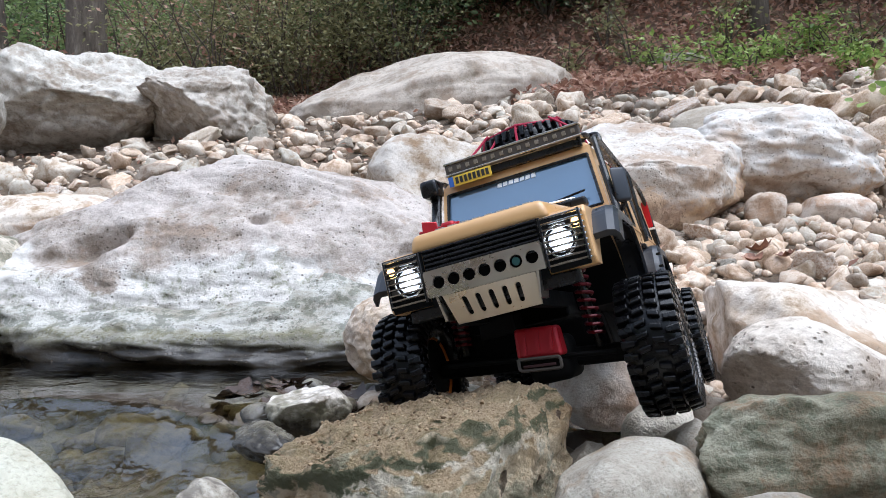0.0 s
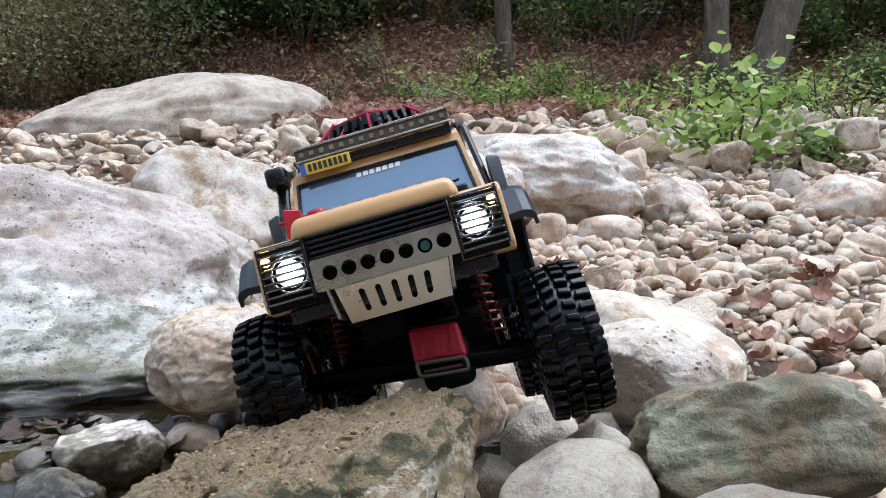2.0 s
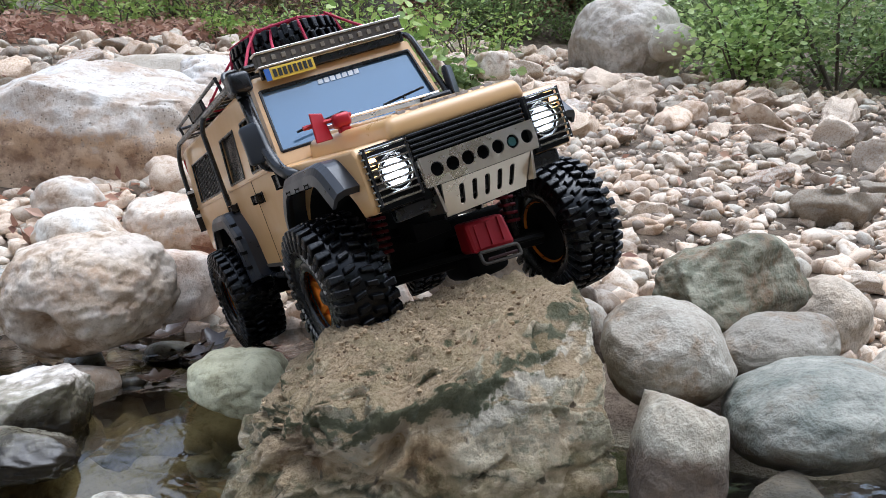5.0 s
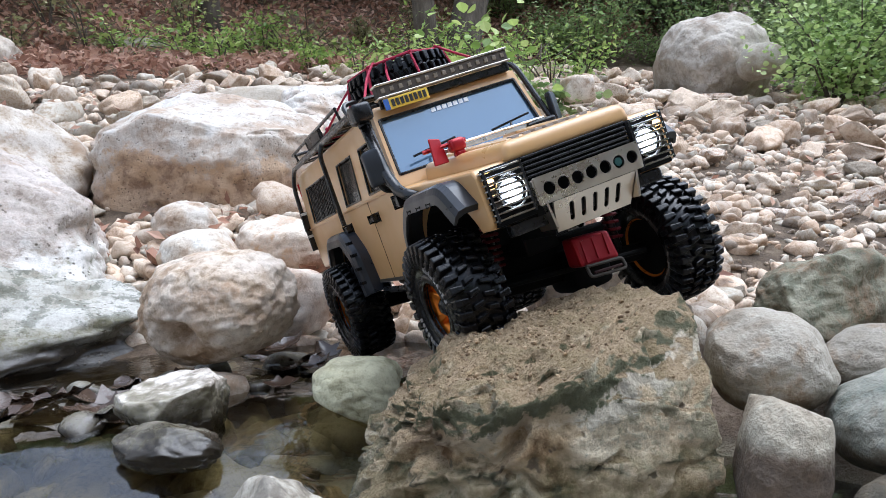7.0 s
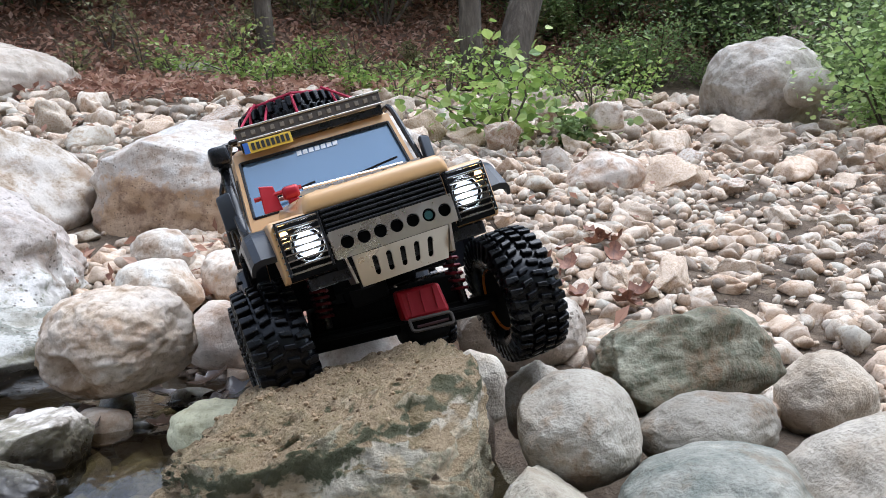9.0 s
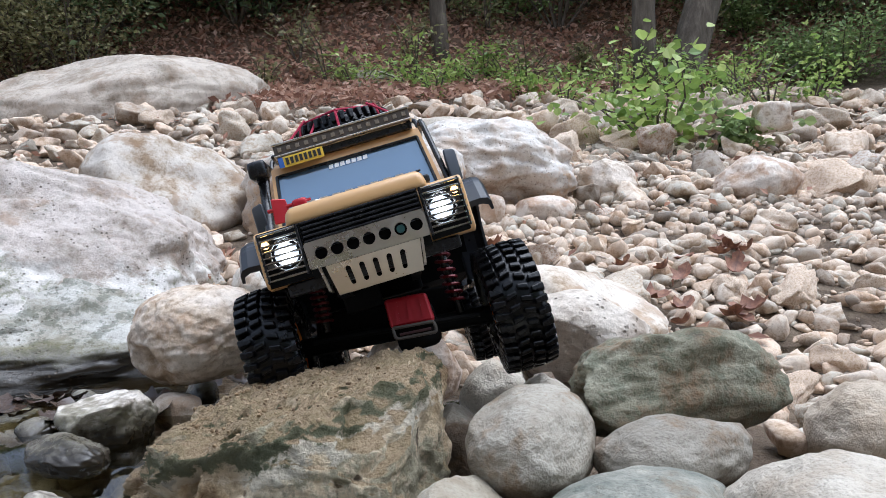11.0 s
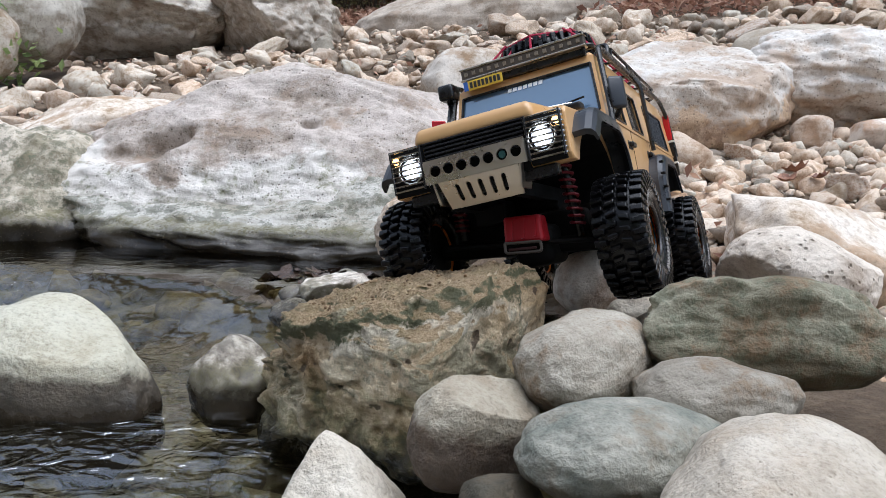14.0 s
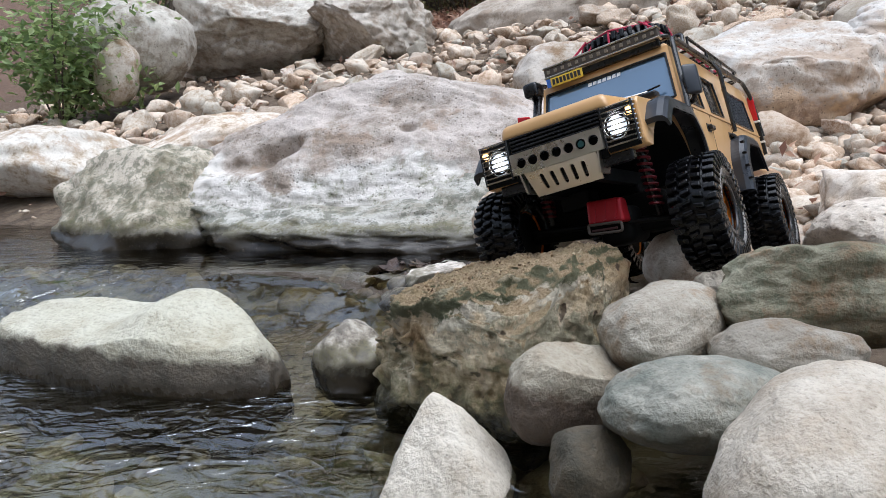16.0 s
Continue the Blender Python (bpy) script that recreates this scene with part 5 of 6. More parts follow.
    part("diff_cover", hexa([(-4, 42, -58), (34, 42, -62), (34, 64, -62), (-4, 64, -58), (-3, 46, -33), (33, 46, -37), (33, 64, -37), (-3, 64, -33)], 3, 2), RED, diff, "red metal cover")
    part("hook_frame", tube([(-2, 38, -58), (32, 38, -62), (32, 36, -71), (-2, 36, -67), (-2, 38, -58)], 1.4, 8, 3), DUSTY, diff, "dull steel hook frame")
    part("hook_bar", tube([(2, 35, -64.5), (28, 35, -67)], 1.2, 6), SOILED, diff)
    for k in range(3):
        part("cover_rib", hexa([(2 + k * 11, 40.6, -56), (5 + k * 11, 40.6, -56), (5 + k * 11, 47, -56), (2 + k * 11, 47, -56), (4 + k * 11, 44.6, -38), (7 + k * 11, 44.6, -38), (7 + k * 11, 48, -38), (4 + k * 11, 48, -38)]), RED, diff)
    part("rear_differential", block((-18, 385, -84), (22, 435, -44), 8, 3), LINER, root, smooth=True)
    part("steering_link", tube([(-70, 62, -50), (72, 62, -68)], 2.2, 8), LINER, root)
    part("servo", block((-36, 62, -36), (-4, 92, -18), 2), LINER, root)
    part("axle_truss", hexa([(-72, 92, -60), (66, 92, -76), (66, 112, -76), (-72, 112, -60), (-66, 92, -28), (62, 92, -34), (62, 112, -34), (-66, 112, -28)], 3), LINER, root)
    part("skid_plate_rear", hexa([(-46, 250, -58), (46, 250, -62), (46, 380, -62), (-46, 380, -58), (-40, 250, -26), (40, 250, -26), (40, 380, -26), (-40, 380, -26)], 3), LINER, root)
    part("drive_shaft", tube([(14, 110, -62), (4, 200, -40)], 4.5, 8), LINER, root)
    for p, s in (((-101, 78, -49), -1), ((104, 84, -70), 1), ((-101, 409, -53), -1), ((101, 409, -74), 1)):
        build_wheel(root, p, s)
    part("spare_cover", lathe([(0, 0.1), (0, 46), (4, 50), (14, 50), (18, 46), (18, 0.1)], 32), CREAM, root, "round white cover on the rear", smooth=True).matrix_basis = pose(-0.03, 0.583, 0.058, 0, 0, 90)
    root.matrix_world = pose(0.0325, 0.6208, 0.2563, -5.70, -15.47, -18.86)


TEALPAINT = plain("teal_paint", (0.015, 0.06, 0.055), 0.4)
build_truck()

# ---- gravel bank ----
TAKEN = [(-0.50, 1.86, 0.42), (-1.02, 1.66, 0.24), (0.0, 2.45, 0.22), (0.46, 2.14, 0.24), (0.92, 2.22, 0.20), (0.53, 1.18, 0.16), (0.42, 0.94, 0.10), (-0.054, 1.088, 0.08),
         (-0.6, 0.85, 0.2), (-0.14, 5.6, 0.8), (-2.13, 4.9, 0.45), (-1.38, 4.7, 0.32), (3.86, 2.75, 0.33), (1.12, 2.95, 0.18), (0.26, 0.55, 0.09), (0.2, 0.47, 0.08), (0.0, 0.55, 0.2),
         (0.79, 1.97, 0.05), (0.955, 1.96, 0.08), (0.25, 0.36, 0.12), (0.05, 0.95, 0.12), (0.25, 0.9, 0.08), (-2.6, 4.1, 0.4), (-0.42, 1.6, 0.3), (-1.95, 2.45, 0.3), (-1.3, 2.55, 0.26), (1.66, 5.78, 0.25), (0.3, 2.3, 0.2), (0.93, 0.96, 0.10), (1.07, 0.95, 0.09)]


def clear_of(x, y, r, own):
    if any((x - a) ** 2 + (y - b) ** 2 < (c + r * 0.55) ** 2 for a, b, c in TAKEN):
        return False
    return all((x - a) ** 2 + (y - b) ** 2 > ((c + r) * 0.80) ** 2 for a, b, c in own)


def stone_shapes(count, sub, first, stretch=0.35):
    out = []
    for k in range(count):
        rng = np.random.default_rng(first + k)
        radii = np.array([1 + stretch * rng.random(), 1 - stretch * rng.random() * 0.7, 0.80 - 0.28 * rng.random()])
        out.append(rock_points(sub, radii, first + k, blocky=2.0 + rng.random() * 1.2, rough=0.26, cuts=13, depth=(0.46, 0.88), fine=0.03))
    return out


def build_gravel():
    rng = random.Random(12)
    shapes = []
    for k, (pts, faces) in enumerate(stone_shapes(20, 4, 300)):
        me = bpy.data.meshes.new("gravel_stone")
        me.from_pydata([tuple(p) for p in pts], [], faces)
        me.materials.append(LIME_PINK if k % 5 == 2 else GREY if k % 10 == 4 else PEBBLE)
        me.polygons.foreach_set("use_smooth", [True] * len(me.polygons))
        shapes.append(me)
    own = []
    labels = {True: "fist-sized tan river stone on the gravel bank", False: "small pale river stone on the gravel bank"}
    tries = 0
    while len(own) < 290 and tries < 30000:
        tries += 1
        if rng.random() < 0.72:
            x, y = rng.uniform(0.35, 3.6), rng.uniform(0.4, 3.9)
        else:
            x, y = rng.uniform(-3.2, 0.6), rng.uniform(1.15, 4.8)
        s = along(x, y)
        if not (1.12 if x < 0.5 else 0.72) < s < 4.9 or (x < 0.1 and y < 2.2 and ground_height(x, y) < water_level(x, y) + 0.03):
            continue
        r = rng.choice((0.026, 0.03, 0.036, 0.042, 0.05, 0.06, 0.08, 0.10)) * (0.84 + 0.08 * s) * rng.uniform(0.8, 1.2)
        if s < 1.2:
            r = min(r, 0.034)
        if not clear_of(x, y, r, own):
            continue
        own.append((x, y, r))
        ob = new("gravel_stone", shapes[rng.randrange(len(shapes))])
        z = float(ground_height(x, y)) + bumps(x, y) + r * 0.26
        ob.matrix_world = pose(x, y, z, rng.uniform(-28, 28), rng.uniform(-28, 28) - 4, rng.uniform(0, 360)) @ Matrix.Diagonal((r, r, r, 1))
        tagged(ob, labels[r > 0.055], "stone", "stones of the gravel bank")
    return own


def joined_stones(name, places, shapes, material, label):
    verts, faces = [], []
    base = 0
    for (x, y, z, r, turn), k in places:
        pts, fs = shapes[k]
        c, s = math.cos(turn), math.sin(turn)
        p = pts * r
        q = np.stack([p[:, 0] * c - p[:, 1] * s + x, p[:, 0] * s + p[:, 1] * c + y, p[:, 2] + z], 1)
        verts.append(q)
        faces.append(np.array(fs) + base)
        base += len(q)
    ob = mesh_object(name, np.concatenate(verts), np.concatenate(faces).tolist(), material, smooth=True)
    return tagged(ob, label, "gravel", kind="stuff")


def tilted(shapes, turns):
    """Each shape turned over in several ways, as gravel lies."""
    rng = np.random.default_rng(8)
    out = []
    for pts, faces in shapes:
        for k in range(turns):
            r = np.array(pose(0, 0, 0, *(rng.uniform(-50, 50, 2) if k else (0, 0)), 0).to_3x3())
            out.append((pts @ r.T, faces))
    return out


def build_pebbles(own):
    rng = random.Random(5)
    shapes = tilted(stone_shapes(8, 2, 500), 6)
    low = tilted(stone_shapes(8, 1, 520), 6)
    near, far = [], []
    while len(near) + len(far) < 12500:
        u = rng.random()
        if u < 0.06:
            x, y = rng.uniform(-0.05, 0.55), rng.uniform(1.1, 2.0)
        elif u < 0.55:
            x, y = 0.25 + min(abs(rng.gauss(0, 1.4)), 4.2), rng.uniform(0.3, 2.7)
        elif u < 0.8:
            x, y = rng.uniform(0.3, 4.6), rng.uniform(1.2, 4.4)
        else:
            x, y = rng.uniform(-4.0, 0.5), rng.uniform(1.05, 5.0)
        s = along(x, y)
        if not (0.92 if x < 0.4 else 0.6) < s < 5.2 or (x < 0.1 and y < 2.2 and ground_height(x, y) < water_level(x, y) + 0.015):
            continue
        r = rng.choice((0.006, 0.008, 0.010, 0.012, 0.015, 0.02, 0.027, 0.034)) * (0.78 + 0.13 * s)
        if any((x - a) ** 2 + (y - b) ** 2 < (c * 0.9) ** 2 for a, b, c in TAKEN):
            continue
        z = float(ground_height(x, y)) + bumps(x, y) + r * rng.uniform(-0.15, 0.5)
        (near if s < 1.9 else far).append(((x, y, z, r, rng.uniform(0, 6.28)), rng.randrange(48)))
    joined_stones("gravel", near, shapes, PEBBLE_ISLE, "small loose tan and grey pebbles between the stones")
    joined_stones("gravel", far, low, PEBBLE_ISLE, "loose tan pebbles higher up the bank")
    cobbles, spots = [], []
    for _ in range(9000):
        x, y = (rng.uniform(-3.6, 0.5), rng.uniform(1.8, 5.0)) if rng.random() < 0.6 else (rng.uniform(0.3, 4.2), rng.uniform(1.4, 4.4))
        s = along(x, y)
        r = rng.choice((0.035, 0.042, 0.05, 0.06, 0.075, 0.095)) * rng.uniform(0.8, 1.15)
        if not (1.75 if x < 0.5 else 2.3) < s < 5.1 or any((x - a) ** 2 + (y - b) ** 2 < (c + r * 0.6) ** 2 for a, b, c in TAKEN + own):
            continue
        if any((x - a) ** 2 + (y - b) ** 2 < ((c + r) * 0.85) ** 2 for a, b, c in spots):
            continue
        spots.append((x, y, r))
        cobbles.append(((x, y, float(ground_height(x, y)) + bumps(x, y) + r * 0.3, r, rng.uniform(0, 6.28)), rng.randrange(40)))
        if len(cobbles) == 700:
            break
    joined_stones("gravel", cobbles, tilted(stone_shapes(10, 3, 560), 4), PEBBLE_ISLE, "rounded tan cobbles heaped on the bank")
    bed = []
    while len(bed) < 900:
        x, y = (rng.uniform(-1.6, 0.35), rng.uniform(-0.2, 1.6)) if len(bed) % 2 else (rng.uniform(-0.5, 0.15), rng.uniform(0.65, 1.25))
        r = rng.choice((0.014, 0.02, 0.028, 0.036, 0.05))
        z = float(ground_height(x, y)) + r * 0.25
        if z + r * 0.95 < float(water_level(x, y)) - 0.004:
            bed.append(((x, y, z, r, rng.uniform(0, 6.28)), rng.randrange(48)))
    joined_stones("stream_bed", bed, shapes, BED, "brown cobbles under the stream water")


own_stones = build_gravel()
build_pebbles(own_stones)


# ---- leaves and woods ----
def leaf_cloud(centres, sizes, flat=0.25, seed=0, lobes=False, droop=0.0):
    """Vertices and faces of many single leaves, each a folded blade."""
    rng = np.random.default_rng(seed)
    n = len(centres)
    a = rng.normal(size=(n, 3))
    a[:, 2] = a[:, 2] * flat - droop
    a /= np.linalg.norm(a, axis=1, keepdims=True)
    up = np.tile([0.0, 0.0, 1.0], (n, 1)) + rng.normal(scale=0.55, size=(n, 3))
    b = np.cross(up, a)
    b /= np.maximum(np.linalg.norm(b, axis=1, keepdims=True), 1e-6)
    c = np.cross(a, b)
    L = np.asarray(sizes)[:, None]
    centres = np.asarray(centres)
    base, tip = centres - a * L * 0.5, centres + a * L * 0.5
    if lobes:
        outline = ((-0.30, 0.30), (0.02, 0.46), (0.27, 0.33))
        left = [centres + a * L * u + b * L * w + c * L * w * 0.22 for u, w in outline]
        right = [centres + a * L * u - b * L * w + c * L * w * 0.22 for u, w in outline]
        verts = np.stack([base, *left, tip, *right[::-1]], 1).reshape(-1, 3)
        k = np.arange(n)[:, None] * 8
        faces = np.concatenate([k + [0, 4, 3, 2, 1], k + [0, 7, 6, 5, 4]]).tolist()
    elif lobes is None:
        l1, l2 = centres - a * L * 0.12 + b * L * 0.42 + c * L * 0.10, centres + a * L * 0.22 + b * L * 0.24 + c * L * 0.05
        r1, r2 = centres - a * L * 0.12 - b * L * 0.42 + c * L * 0.10, centres + a * L * 0.22 - b * L * 0.24 + c * L * 0.05
        verts = np.stack([base, l1, l2, tip, r2, r1], 1).reshape(-1, 3)
        k = np.arange(n)[:, None] * 6
        faces = np.concatenate([k + [0, 3, 2, 1], k + [0, 5, 4, 3]]).tolist()
    else:
        l1 = centres - a * L * 0.05 + b * L * 0.27 + c * L * 0.08
        r1 = centres - a * L * 0.05 - b * L * 0.27 + c * L * 0.08
        verts = np.stack([base, l1, tip, r1], 1).reshape(-1, 3)
        k = np.arange(n)[:, None] * 4
        faces = np.concatenate([k + [0, 2, 1], k + [0, 3, 2]]).tolist()
    return verts, faces


def ground_at(x, y):
    return float(ground_height(x, y)) + bumps(x, y)


def stem_mesh(bm, pts, r0, r1, sides=6):
    """A tapered bough along a line of places, added to bm."""
    rings = []
    for k, p in enumerate(pts):
        p = Vector(p)
        way = (Vector(pts[min(k + 1, len(pts) - 1)]) - Vector(pts[max(k - 1, 0)])).normalized()
        ref = Vector((1, 0, 0)) if abs(way.x) < 0.8 else Vector((0, 1, 0))
        u = (ref - way * ref.dot(way)).normalized()
        w = way.cross(u)
        r = r0 + (r1 - r0) * k / (len(pts) - 1)
        rings.append([bm.verts.new(p + (u * math.cos(t) + w * math.sin(t)) * r * (1 + 0.12 * math.sin(3 * t + k))) for t in (2 * math.pi * j / sides for j in range(sides))])
    for a, b in zip(rings, rings[1:]):
        for j in range(sides):
            bm.faces.new((a[j], a[(j + 1) % sides], b[(j + 1) % sides], b[j]))
    bm.faces.new(rings[-1])


def shrub(name, x, y, r, height, material, leaves, leaf, seed, label, lobes=False, category="shrub", clump=9):
    """A bush: several bent stems from one foot, and leaves in uneven clumps along them."""
    rng = random.Random(seed)
    z = ground_at(x, y)
    root = new(name)
    root.location = (x, y, z)
    tagged(root, label, category, "bushes of the slope")
    tips = []
    for k in range(clump):
        t = rng.uniform(0, 6.28)
        reach = r * rng.uniform(0.25, 1.0)
        top = Vector((reach * math.cos(t), reach * math.sin(t), height * rng.uniform(0.25, 1.0)))
        mid = top * 0.5 + Vector((rng.uniform(-0.15, 0.15) * r, rng.uniform(-0.15, 0.15) * r, 0.12 * height))
        bm = bmesh.new()
        stem_mesh(bm, [(0, 0, -0.05), mid, top], 0.007 * (0.5 + r), 0.003, 5)
        part("stem", bm, BARK, root)
        tips += [(top, 1.0), (mid, 0.8), (mid * 0.55, 0.8), (mid.lerp(top, 0.5), 0.9), (mid.lerp(top, 0.75) + Vector((rng.uniform(-0.3, 0.3) * r, rng.uniform(-0.3, 0.3) * r, -0.1 * height)), 0.9)]
    nrng = np.random.default_rng(seed)
    pick = nrng.integers(0, len(tips), leaves)
    cs = np.array([tips[k][0] for k in pick]) + nrng.normal(scale=0.21 * r, size=(leaves, 3)) * np.array([1, 1, 0.8])
    cs[:, 2] = np.abs(cs[:, 2])
    verts, faces = leaf_cloud(cs, nrng.uniform(0.6, 1.25, leaves) * leaf, 0.5, seed, lobes)
    mesh_object("foliage", verts, faces, material, root)
    return root


def tree(x, y, height, r0, lean, seed, label):
    rng = random.Random(seed)
    root = new("tree")
    root.location = (x, y, ground_at(x, y) - 0.1)
    tagged(root, label, "tree", "trees of the slope")
    bm = bmesh.new()
    line = [Vector((lean[0] * u + 0.06 * math.sin(5 * u + seed), lean[1] * u, height * u)) for u in (k / 9 for k in range(10))]
    stem_mesh(bm, line, r0, r0 * 0.45, 12)
    part("trunk", bm, BARK, root, "pale grey-brown bark", smooth=True)
    tips = []
    for k in range(7):
        a = line[5 + k % 4]
        t = rng.uniform(0, 6.28)
        b = a + Vector((math.cos(t), math.sin(t), 0.55)) * rng.uniform(0.7, 1.3)
        m = a.lerp(b, 0.5) + Vector((0, 0, 0.12))
        bm = bmesh.new()
        stem_mesh(bm, [a, m, b], r0 * 0.35, 0.012)
        part("limb", bm, BARK, root)
        tips += [b, m]
    nrng = np.random.default_rng(seed)
    n = 1500
    cs = np.array([tips[j] for j in nrng.integers(0, len(tips), n)]) + nrng.normal(scale=0.35, size=(n, 3))
    verts, faces = leaf_cloud(cs, nrng.uniform(0.05, 0.1, n), 0.5, seed)
    mesh_object("crown", verts, faces, LEAF_DARK, root)


def polar(az, d):
    return d * math.sin(radians(az)), d * math.cos(radians(az))


def build_woods():
    rng = random.Random(77)
    k = 900

    def band(n, az0, az1, d0, d1, r0, r1, h, material, leaves, leaf, label, clump=9):
        nonlocal k
        for j in range(n):
            az = az0 + (az1 - az0) * (j + rng.uniform(0.2, 0.8)) / n
            x, y = polar(az, rng.uniform(d0, d1) - 0.4)
            r = rng.uniform(r0, r1)
            k += 1
            shrub("shrub", x, y, r, r * h * rng.uniform(0.85, 1.2), material, int(leaves * 2.1), leaf * 0.66, k, label, clump=clump)

    band(6, -34, -18, 6.9, 8.6, 0.6, 1.0, 1.6, LEAF_MID, 900, 0.075, "green shrub with loose boughs on the slope")
    band(10, -19, -2, 6.6, 7.9, 0.5, 0.9, 1.7, LEAF_OLIVE, 1100, 0.06, "thin yellowish shrub with dry twigs")
    band(5, -20, 0, 7.6, 8.8, 0.5, 0.8, 2.0, LEAF_MID, 1300, 0.07, "light green shrub behind dry ones")
    band(8, -3, 12, 6.9, 8.0, 0.8, 1.15, 1.6, LEAF_DARK, 2600, 0.085, "dense dark green evergreen shrub")
    band(6, -33, -4, 6.4, 7.4, 0.4, 0.7, 1.7, LEAF_DRY, 260, 0.06, "leafless brown shrub with thin twigs", 18)
    band(7, -4, 34, 7.0, 8.4, 0.4, 0.7, 1.8, LEAF_DRY, 160, 0.06, "leafless brown shrub with thin twigs", 18)
    band(5, 9, 25, 7.4, 9.0, 0.5, 0.8, 1.7, LEAF_OLIVE, 520, 0.065, "straggly olive shrub among dead leaves", 14)
    # unseen shrubs behind the camera, added as dark surroundings for the reflections
    band(9, 115, 245, 4.5, 6.5, 1.3, 1.8, 1.5, LEAF_DARK, 1800, 0.14, "added dense dark shrub out of view behind the camera")
    band(2, 12, 24, 10, 11.5, 0.6, 1.0, 1.5, LEAF_OLIVE, 800, 0.06, "sparse dry shrub above dead leaves")
    band(9, 21, 36, 6.9, 8.3, 0.55, 0.95, 1.9, LEAF_MID, 1700, 0.075, "green shrub grown through with creepers")
    band(7, 22, 40, 8.0, 9.4, 0.9, 1.2, 1.8, LEAF_DARK, 2200, 0.085, "dark green shrub in the shade of trees")
    band(8, 37, 66, 7.8, 9.8, 0.8, 1.25, 1.7, LEAF_DARK, 2000, 0.085, "dark green undergrowth on the slope")
    band(7, 38, 66, 7.2, 8.6, 0.6, 1.0, 1.7, LEAF_MID, 1300, 0.075, "light green undergrowth on the slope")
    band(7, 40, 66, 6.6, 7.4, 0.3, 0.5, 1.2, LEAF_MID, 900, 0.06, "low green shrub at the edge of the stones")
    band(6, 62, 84, 5.0, 6.4, 0.6, 0.9, 1.3, LEAF_MID, 1900, 0.07, "green shrub beside the gravel bank")
    band(6, 18, 28, 5.6, 6.2, 0.14, 0.24, 1.3, LEAF_BRIGHT, 120, 0.06, "small fresh green weeds at the slope's foot")
    band(5, 29, 46, 4.9, 5.6, 0.2, 0.34, 1.2, LEAF_BRIGHT, 120, 0.055, "low green weeds behind the stones")
    band(16, 8, 40, 6.0, 7.6, 0.14, 0.30, 1.5, LEAF_OLIVE, 90, 0.07, "small straggly plant among dead leaves", 7)
    band(9, 14, 48, 5.5, 6.3, 0.18, 0.32, 1.2, LEAF_BRIGHT, 130, 0.07, "fresh green weeds along the edge of the stones", 8)
    band(8, 10, 85, 12, 16, 1.6, 2.3, 1.9, LEAF_DARK, 2400, 0.15, "large dark shrub high on the slope")
    band(6, -36, 8, 11, 13, 1.5, 2.0, 0.9, LEAF_DARK, 2400, 0.15, "large dark shrub high on the slope")
    shrub("leafy_bush", 1.98, 2.78, 0.46, 0.34, LEAF_BRIGHT, 520, 0.046, 41, "fresh green bush with broad lobed leaves on the gravel", True, "bush", 11)
    shrub("leafy_bush", 2.18, 2.55, 0.20, 0.20, LEAF_MID, 240, 0.04, 42, "small green plant beside a lobed-leaf bush", True, "bush", 7)
    shrub("leafy_bush", -2.85, 3.75, 0.42, 0.75, LEAF_MID, 2200, 0.06, 43, "green creeper hanging over a boulder", False, "bush", 9)
    shrub("leafy_bush", 3.98, 2.10, 0.42, 0.62, LEAF_FRESH, 1500, 0.034, 44, "fresh green bush beside a grey boulder", True, "bush", 11)
    tree(2.24, 5.70, 4.0, 0.066, (0.06, 0.1), 3, "slim pale tree trunk at the foot of the slope")
    tree(3.28, 4.50, 4.6, 0.085, (0.1, 0.2), 4, "tree with a smooth grey-brown trunk")
    tree(3.46, 4.42, 4.6, 0.13, (1.5, 0.2), 5, "leaning tree with mottled grey bark")
    tree(3.1, 9.0, 5.0, 0.12, (-0.2, 0.2), 6, "tree half hidden by shrubs")
    tree(-1.0, 9.2, 4.5, 0.07, (0.3, 0.2), 7, "thin brown tree among dry shrubs")
    tree(-2.62, 5.75, 5.0, 0.15, (0.3, 0.2), 8, "brown tree trunk behind pale boulders")
    tree(-3.25, 5.9, 5.0, 0.13, (-0.2, 0.2), 9, "thin brown tree behind pale boulders")


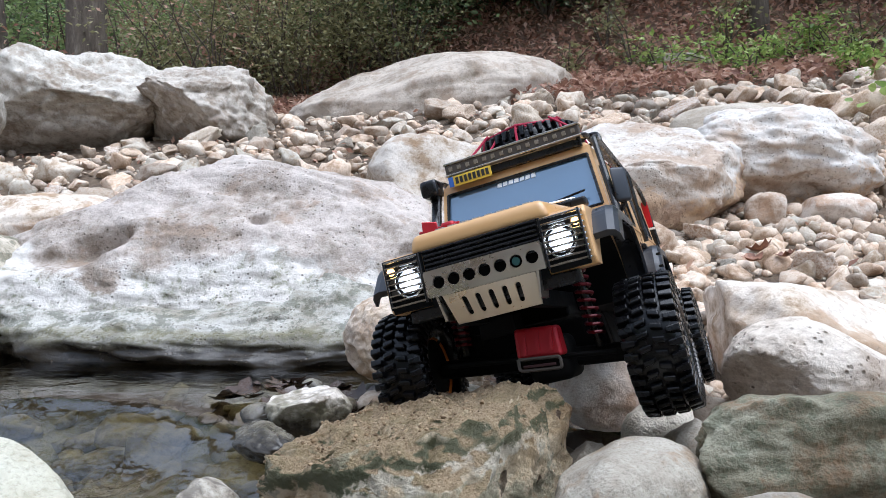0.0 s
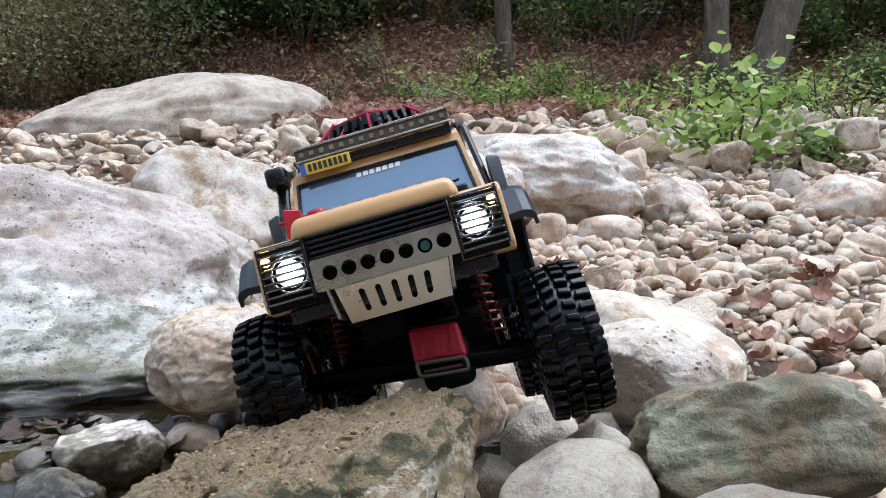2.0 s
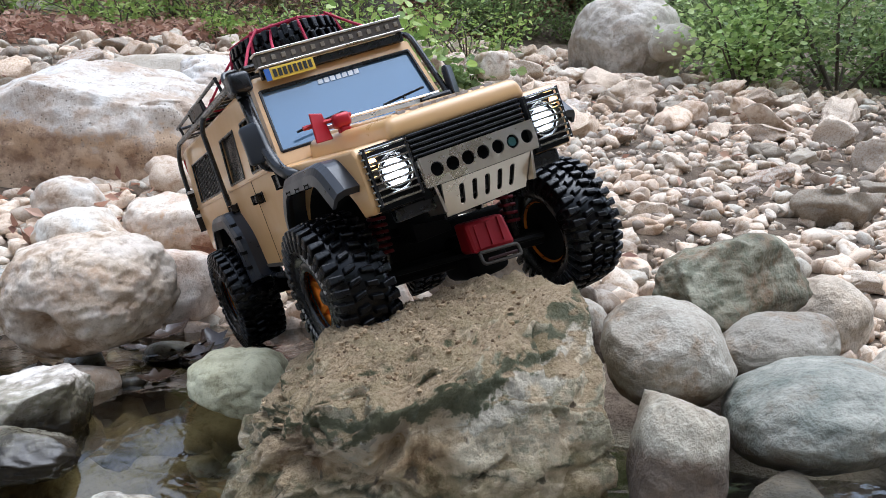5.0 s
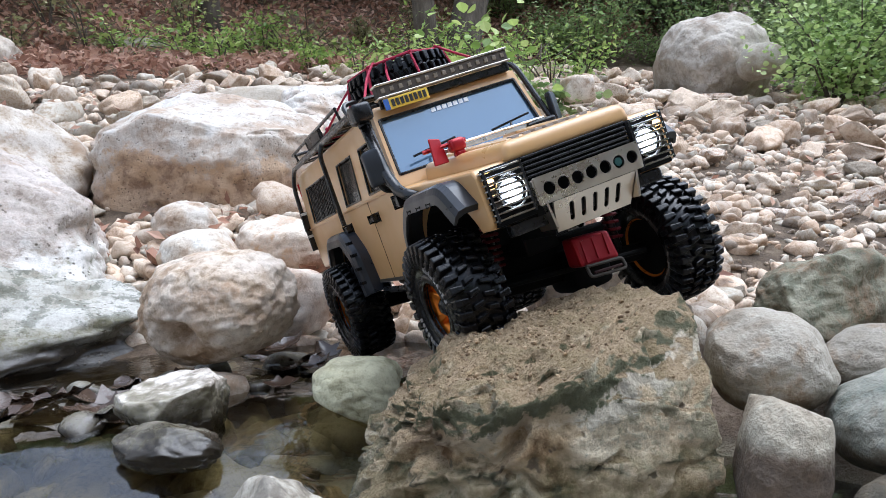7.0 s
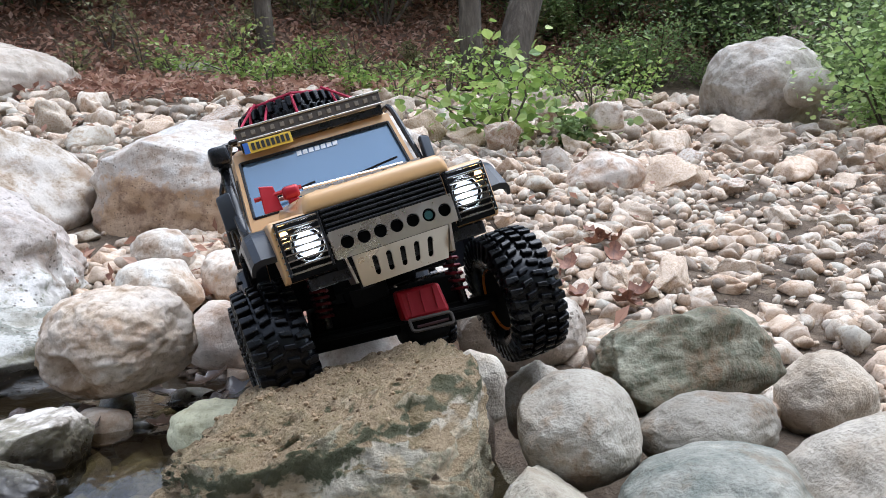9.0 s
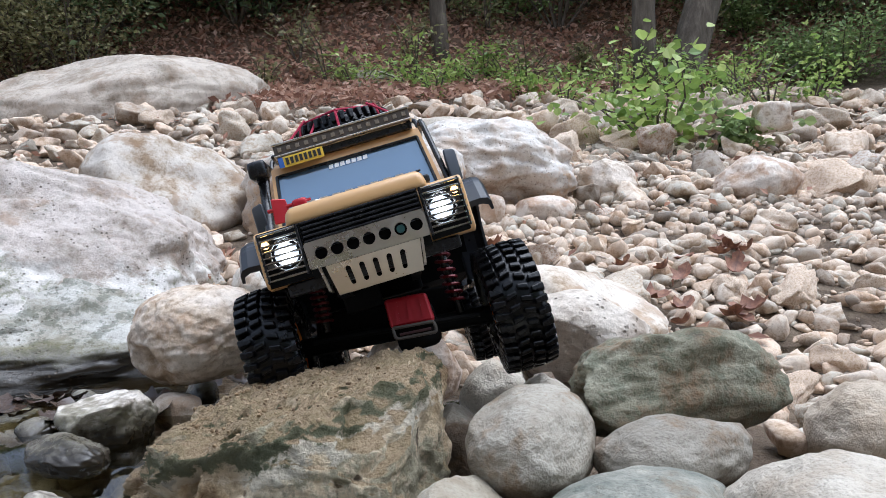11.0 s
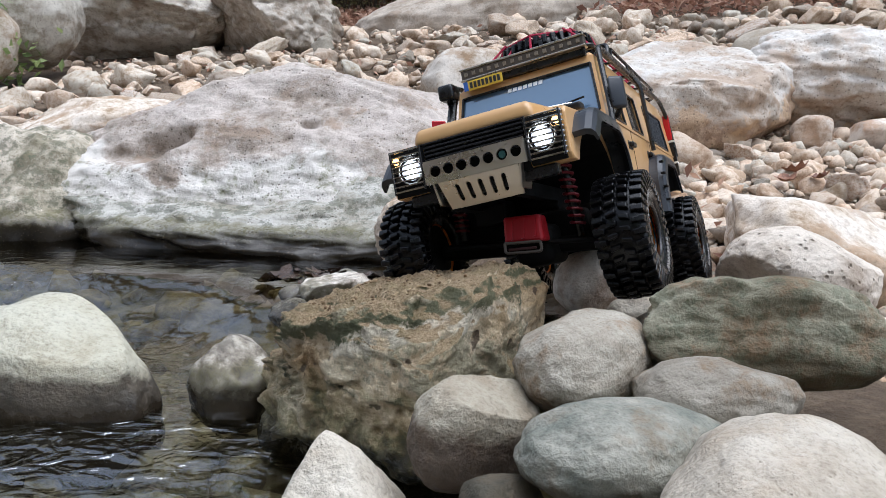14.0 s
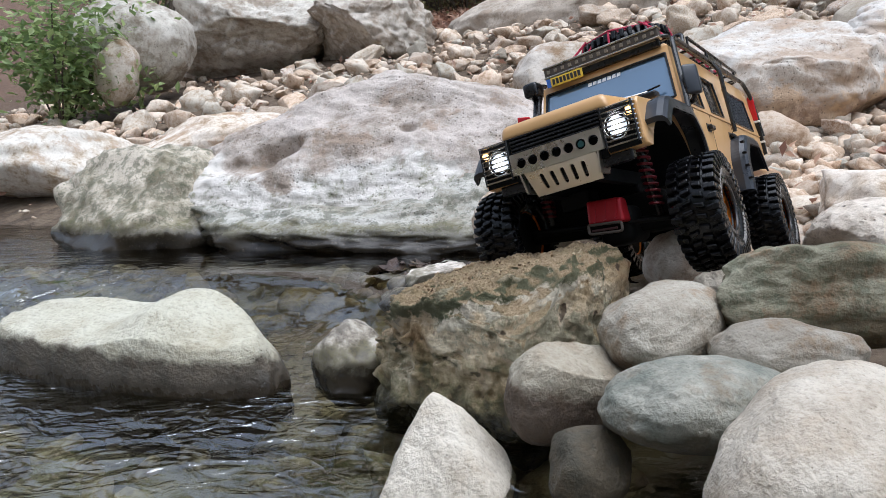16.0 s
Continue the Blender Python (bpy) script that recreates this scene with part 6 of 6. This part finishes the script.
def build_litter():
    """Dead leaves: a thick cover on the slope, single ones on the stones."""
    rng = np.random.default_rng(9)
    n = 70000
    x, y = rng.uniform(-3, 7, n), rng.uniform(4.4, 10, n)
    keep = np.array([along(a, b) > 4.6 for a, b in zip(x, y)])
    x, y = x[keep], y[keep]
    z = np.array([ground_at(a, b) for a, b in zip(x, y)]) + rng.uniform(0.0, 0.10, len(x))
    verts, faces = leaf_cloud(np.stack([x, y, z], 1), rng.uniform(0.035, 0.07, len(x)), 0.6, 3)
    tagged(mesh_object("leaf_litter", verts, faces, LEAF_DRY), "thick cover of red-brown dead leaves on the slope", "dead leaves", kind="stuff")
    n = 620
    x, y = rng.uniform(0.2, 3.4), 0
    cs = []
    while len(cs) < n:
        x, y = (rng.uniform(-2.4, 3.6), rng.uniform(0.8, 4.6)) if rng.random() < 0.85 else (rng.uniform(0.0, 0.5), rng.uniform(1.15, 2.0))
        s = along(x, y)
        if 1.05 < s < 4.6 and ground_at(x, y) > water_level(x, y) + 0.01 and rng.random() < 0.25 + 0.2 * s:
            cs.append((x, y, ground_at(x, y) + rng.uniform(0.02, 0.05)))
    verts, faces = leaf_cloud(np.array(cs), rng.uniform(0.022, 0.045, n), 0.7, 5)
    tagged(mesh_object("leaf_litter", verts, faces, LEAF_DRY), "scattered dry brown leaves between the river stones", "dead leaves", kind="stuff")


def dry_leaf_mesh(seed):
    """One curled, lobed dead leaf, 1 long."""
    rng = random.Random(seed)
    rows, cols = 9, 5
    verts, faces = [], []
    curl, cup = rng.uniform(0.5, 1.3), rng.uniform(0.3, 0.8)
    for i in range(rows):
        u = i / (rows - 1)
        half = 0.30 * math.sin(math.pi * min(1, u * 0.92 + 0.05)) * (1 + 0.35 * math.sin(u * 19 + seed))
        for j in range(cols):
            w = (j / (cols - 1) * 2 - 1)
            verts.append((w * half, u - 0.5, curl * (u - 0.5) ** 2 + cup * (w * half) ** 2 * 3 + rng.uniform(-0.02, 0.02)))
    for i in range(rows - 1):
        for j in range(cols - 1):
            k = i * cols + j
            faces.append((k, k + 1, k + cols + 1, k + cols))
    me = bpy.data.meshes.new("dry_leaf")
    me.from_pydata(verts, [], faces)
    me.materials.append(LEAF_BROWN)
    me.polygons.foreach_set("use_smooth", [True] * len(me.polygons))
    return me


def build_dry_leaves():
    rng = random.Random(23)
    shapes = [dry_leaf_mesh(k) for k in range(6)]
    heaps = ((0.89, 1.36, 5), (0.74, 1.20, 4), (1.12, 1.40, 5), (0.86, 1.08, 3), (0.30, 1.36, 5), (0.18, 1.55, 4), (0.60, 1.62, 3), (0.15, 1.17, 4))
    for cx, cy, count in heaps:
        for _ in range(count):
            x, y = rng.gauss(cx, 0.06), rng.gauss(cy, 0.05)
            size = rng.uniform(0.045, 0.075)
            if ground_at(x, y) < water_level(x, y):
                continue
            ob = new("dry_leaf", shapes[rng.randrange(6)])
            ob.matrix_world = pose(x, y, ground_at(x, y) + 0.032, rng.uniform(-35, 35), rng.uniform(-35, 35), rng.uniform(0, 360)) @ Matrix.Diagonal((size, size, size, 1))
            tagged(ob, "curled red-brown dead leaf lying between stones", "leaf", "dead leaves between the stones")


def build_wet_leaves():
    """Soaked dead leaves that lie in the shallow edge of the pool."""
    rng = random.Random(61)
    shapes = []
    for k in range(4):
        me = dry_leaf_mesh(20 + k)
        me.materials.clear()
        me.materials.append(LEAF_WET)
        shapes.append(me)
    for _ in range(46):
        x, y = rng.uniform(-0.30, 0.12), rng.uniform(0.99, 1.20)
        if (x + 0.054) ** 2 + (y - 1.085) ** 2 < 0.004:
            continue
        size = rng.uniform(0.035, 0.065)
        ob = new("wet_leaf", shapes[rng.randrange(4)])
        ob.matrix_world = pose(x, y, float(water_level(x, y)) + rng.uniform(0.002, 0.010), rng.uniform(-22, 22), rng.uniform(-22, 22), rng.uniform(0, 360)) @ Matrix.Diagonal((size, size, size * 0.5, 1))
        tagged(ob, "soaked dark brown dead leaf in the shallow pool", "leaf", "wet leaves of the pool")


def brown_leaf_mat():
    m = Nodes("brown_dead_leaf")
    v = m.shifted()
    n = m.noise(5, 5, 0.65, v)
    veins = m.ramp(m.math("ABSOLUTE", m.axis(0, m.coord())), (0.0, 1.0), (0.03, 0.0))
    col = m.ramp(n, (0.3, (0.10, 0.04, 0.025)), (0.5, (0.22, 0.095, 0.055)), (0.7, (0.36, 0.19, 0.11)))
    m.set(Base_Color=m.mix(m.math("MULTIPLY", veins, 0.6), col, (0.10, 0.05, 0.03)), Roughness=0.6)
    return m.mat


LEAF_BROWN = brown_leaf_mat()
LEAF_WET = plain("soaked_leaf", (0.055, 0.035, 0.025), 0.22, size=0.3, wear=(0.14, 0.09, 0.06))
build_woods()
build_litter()
build_dry_leaves()
build_wet_leaves()
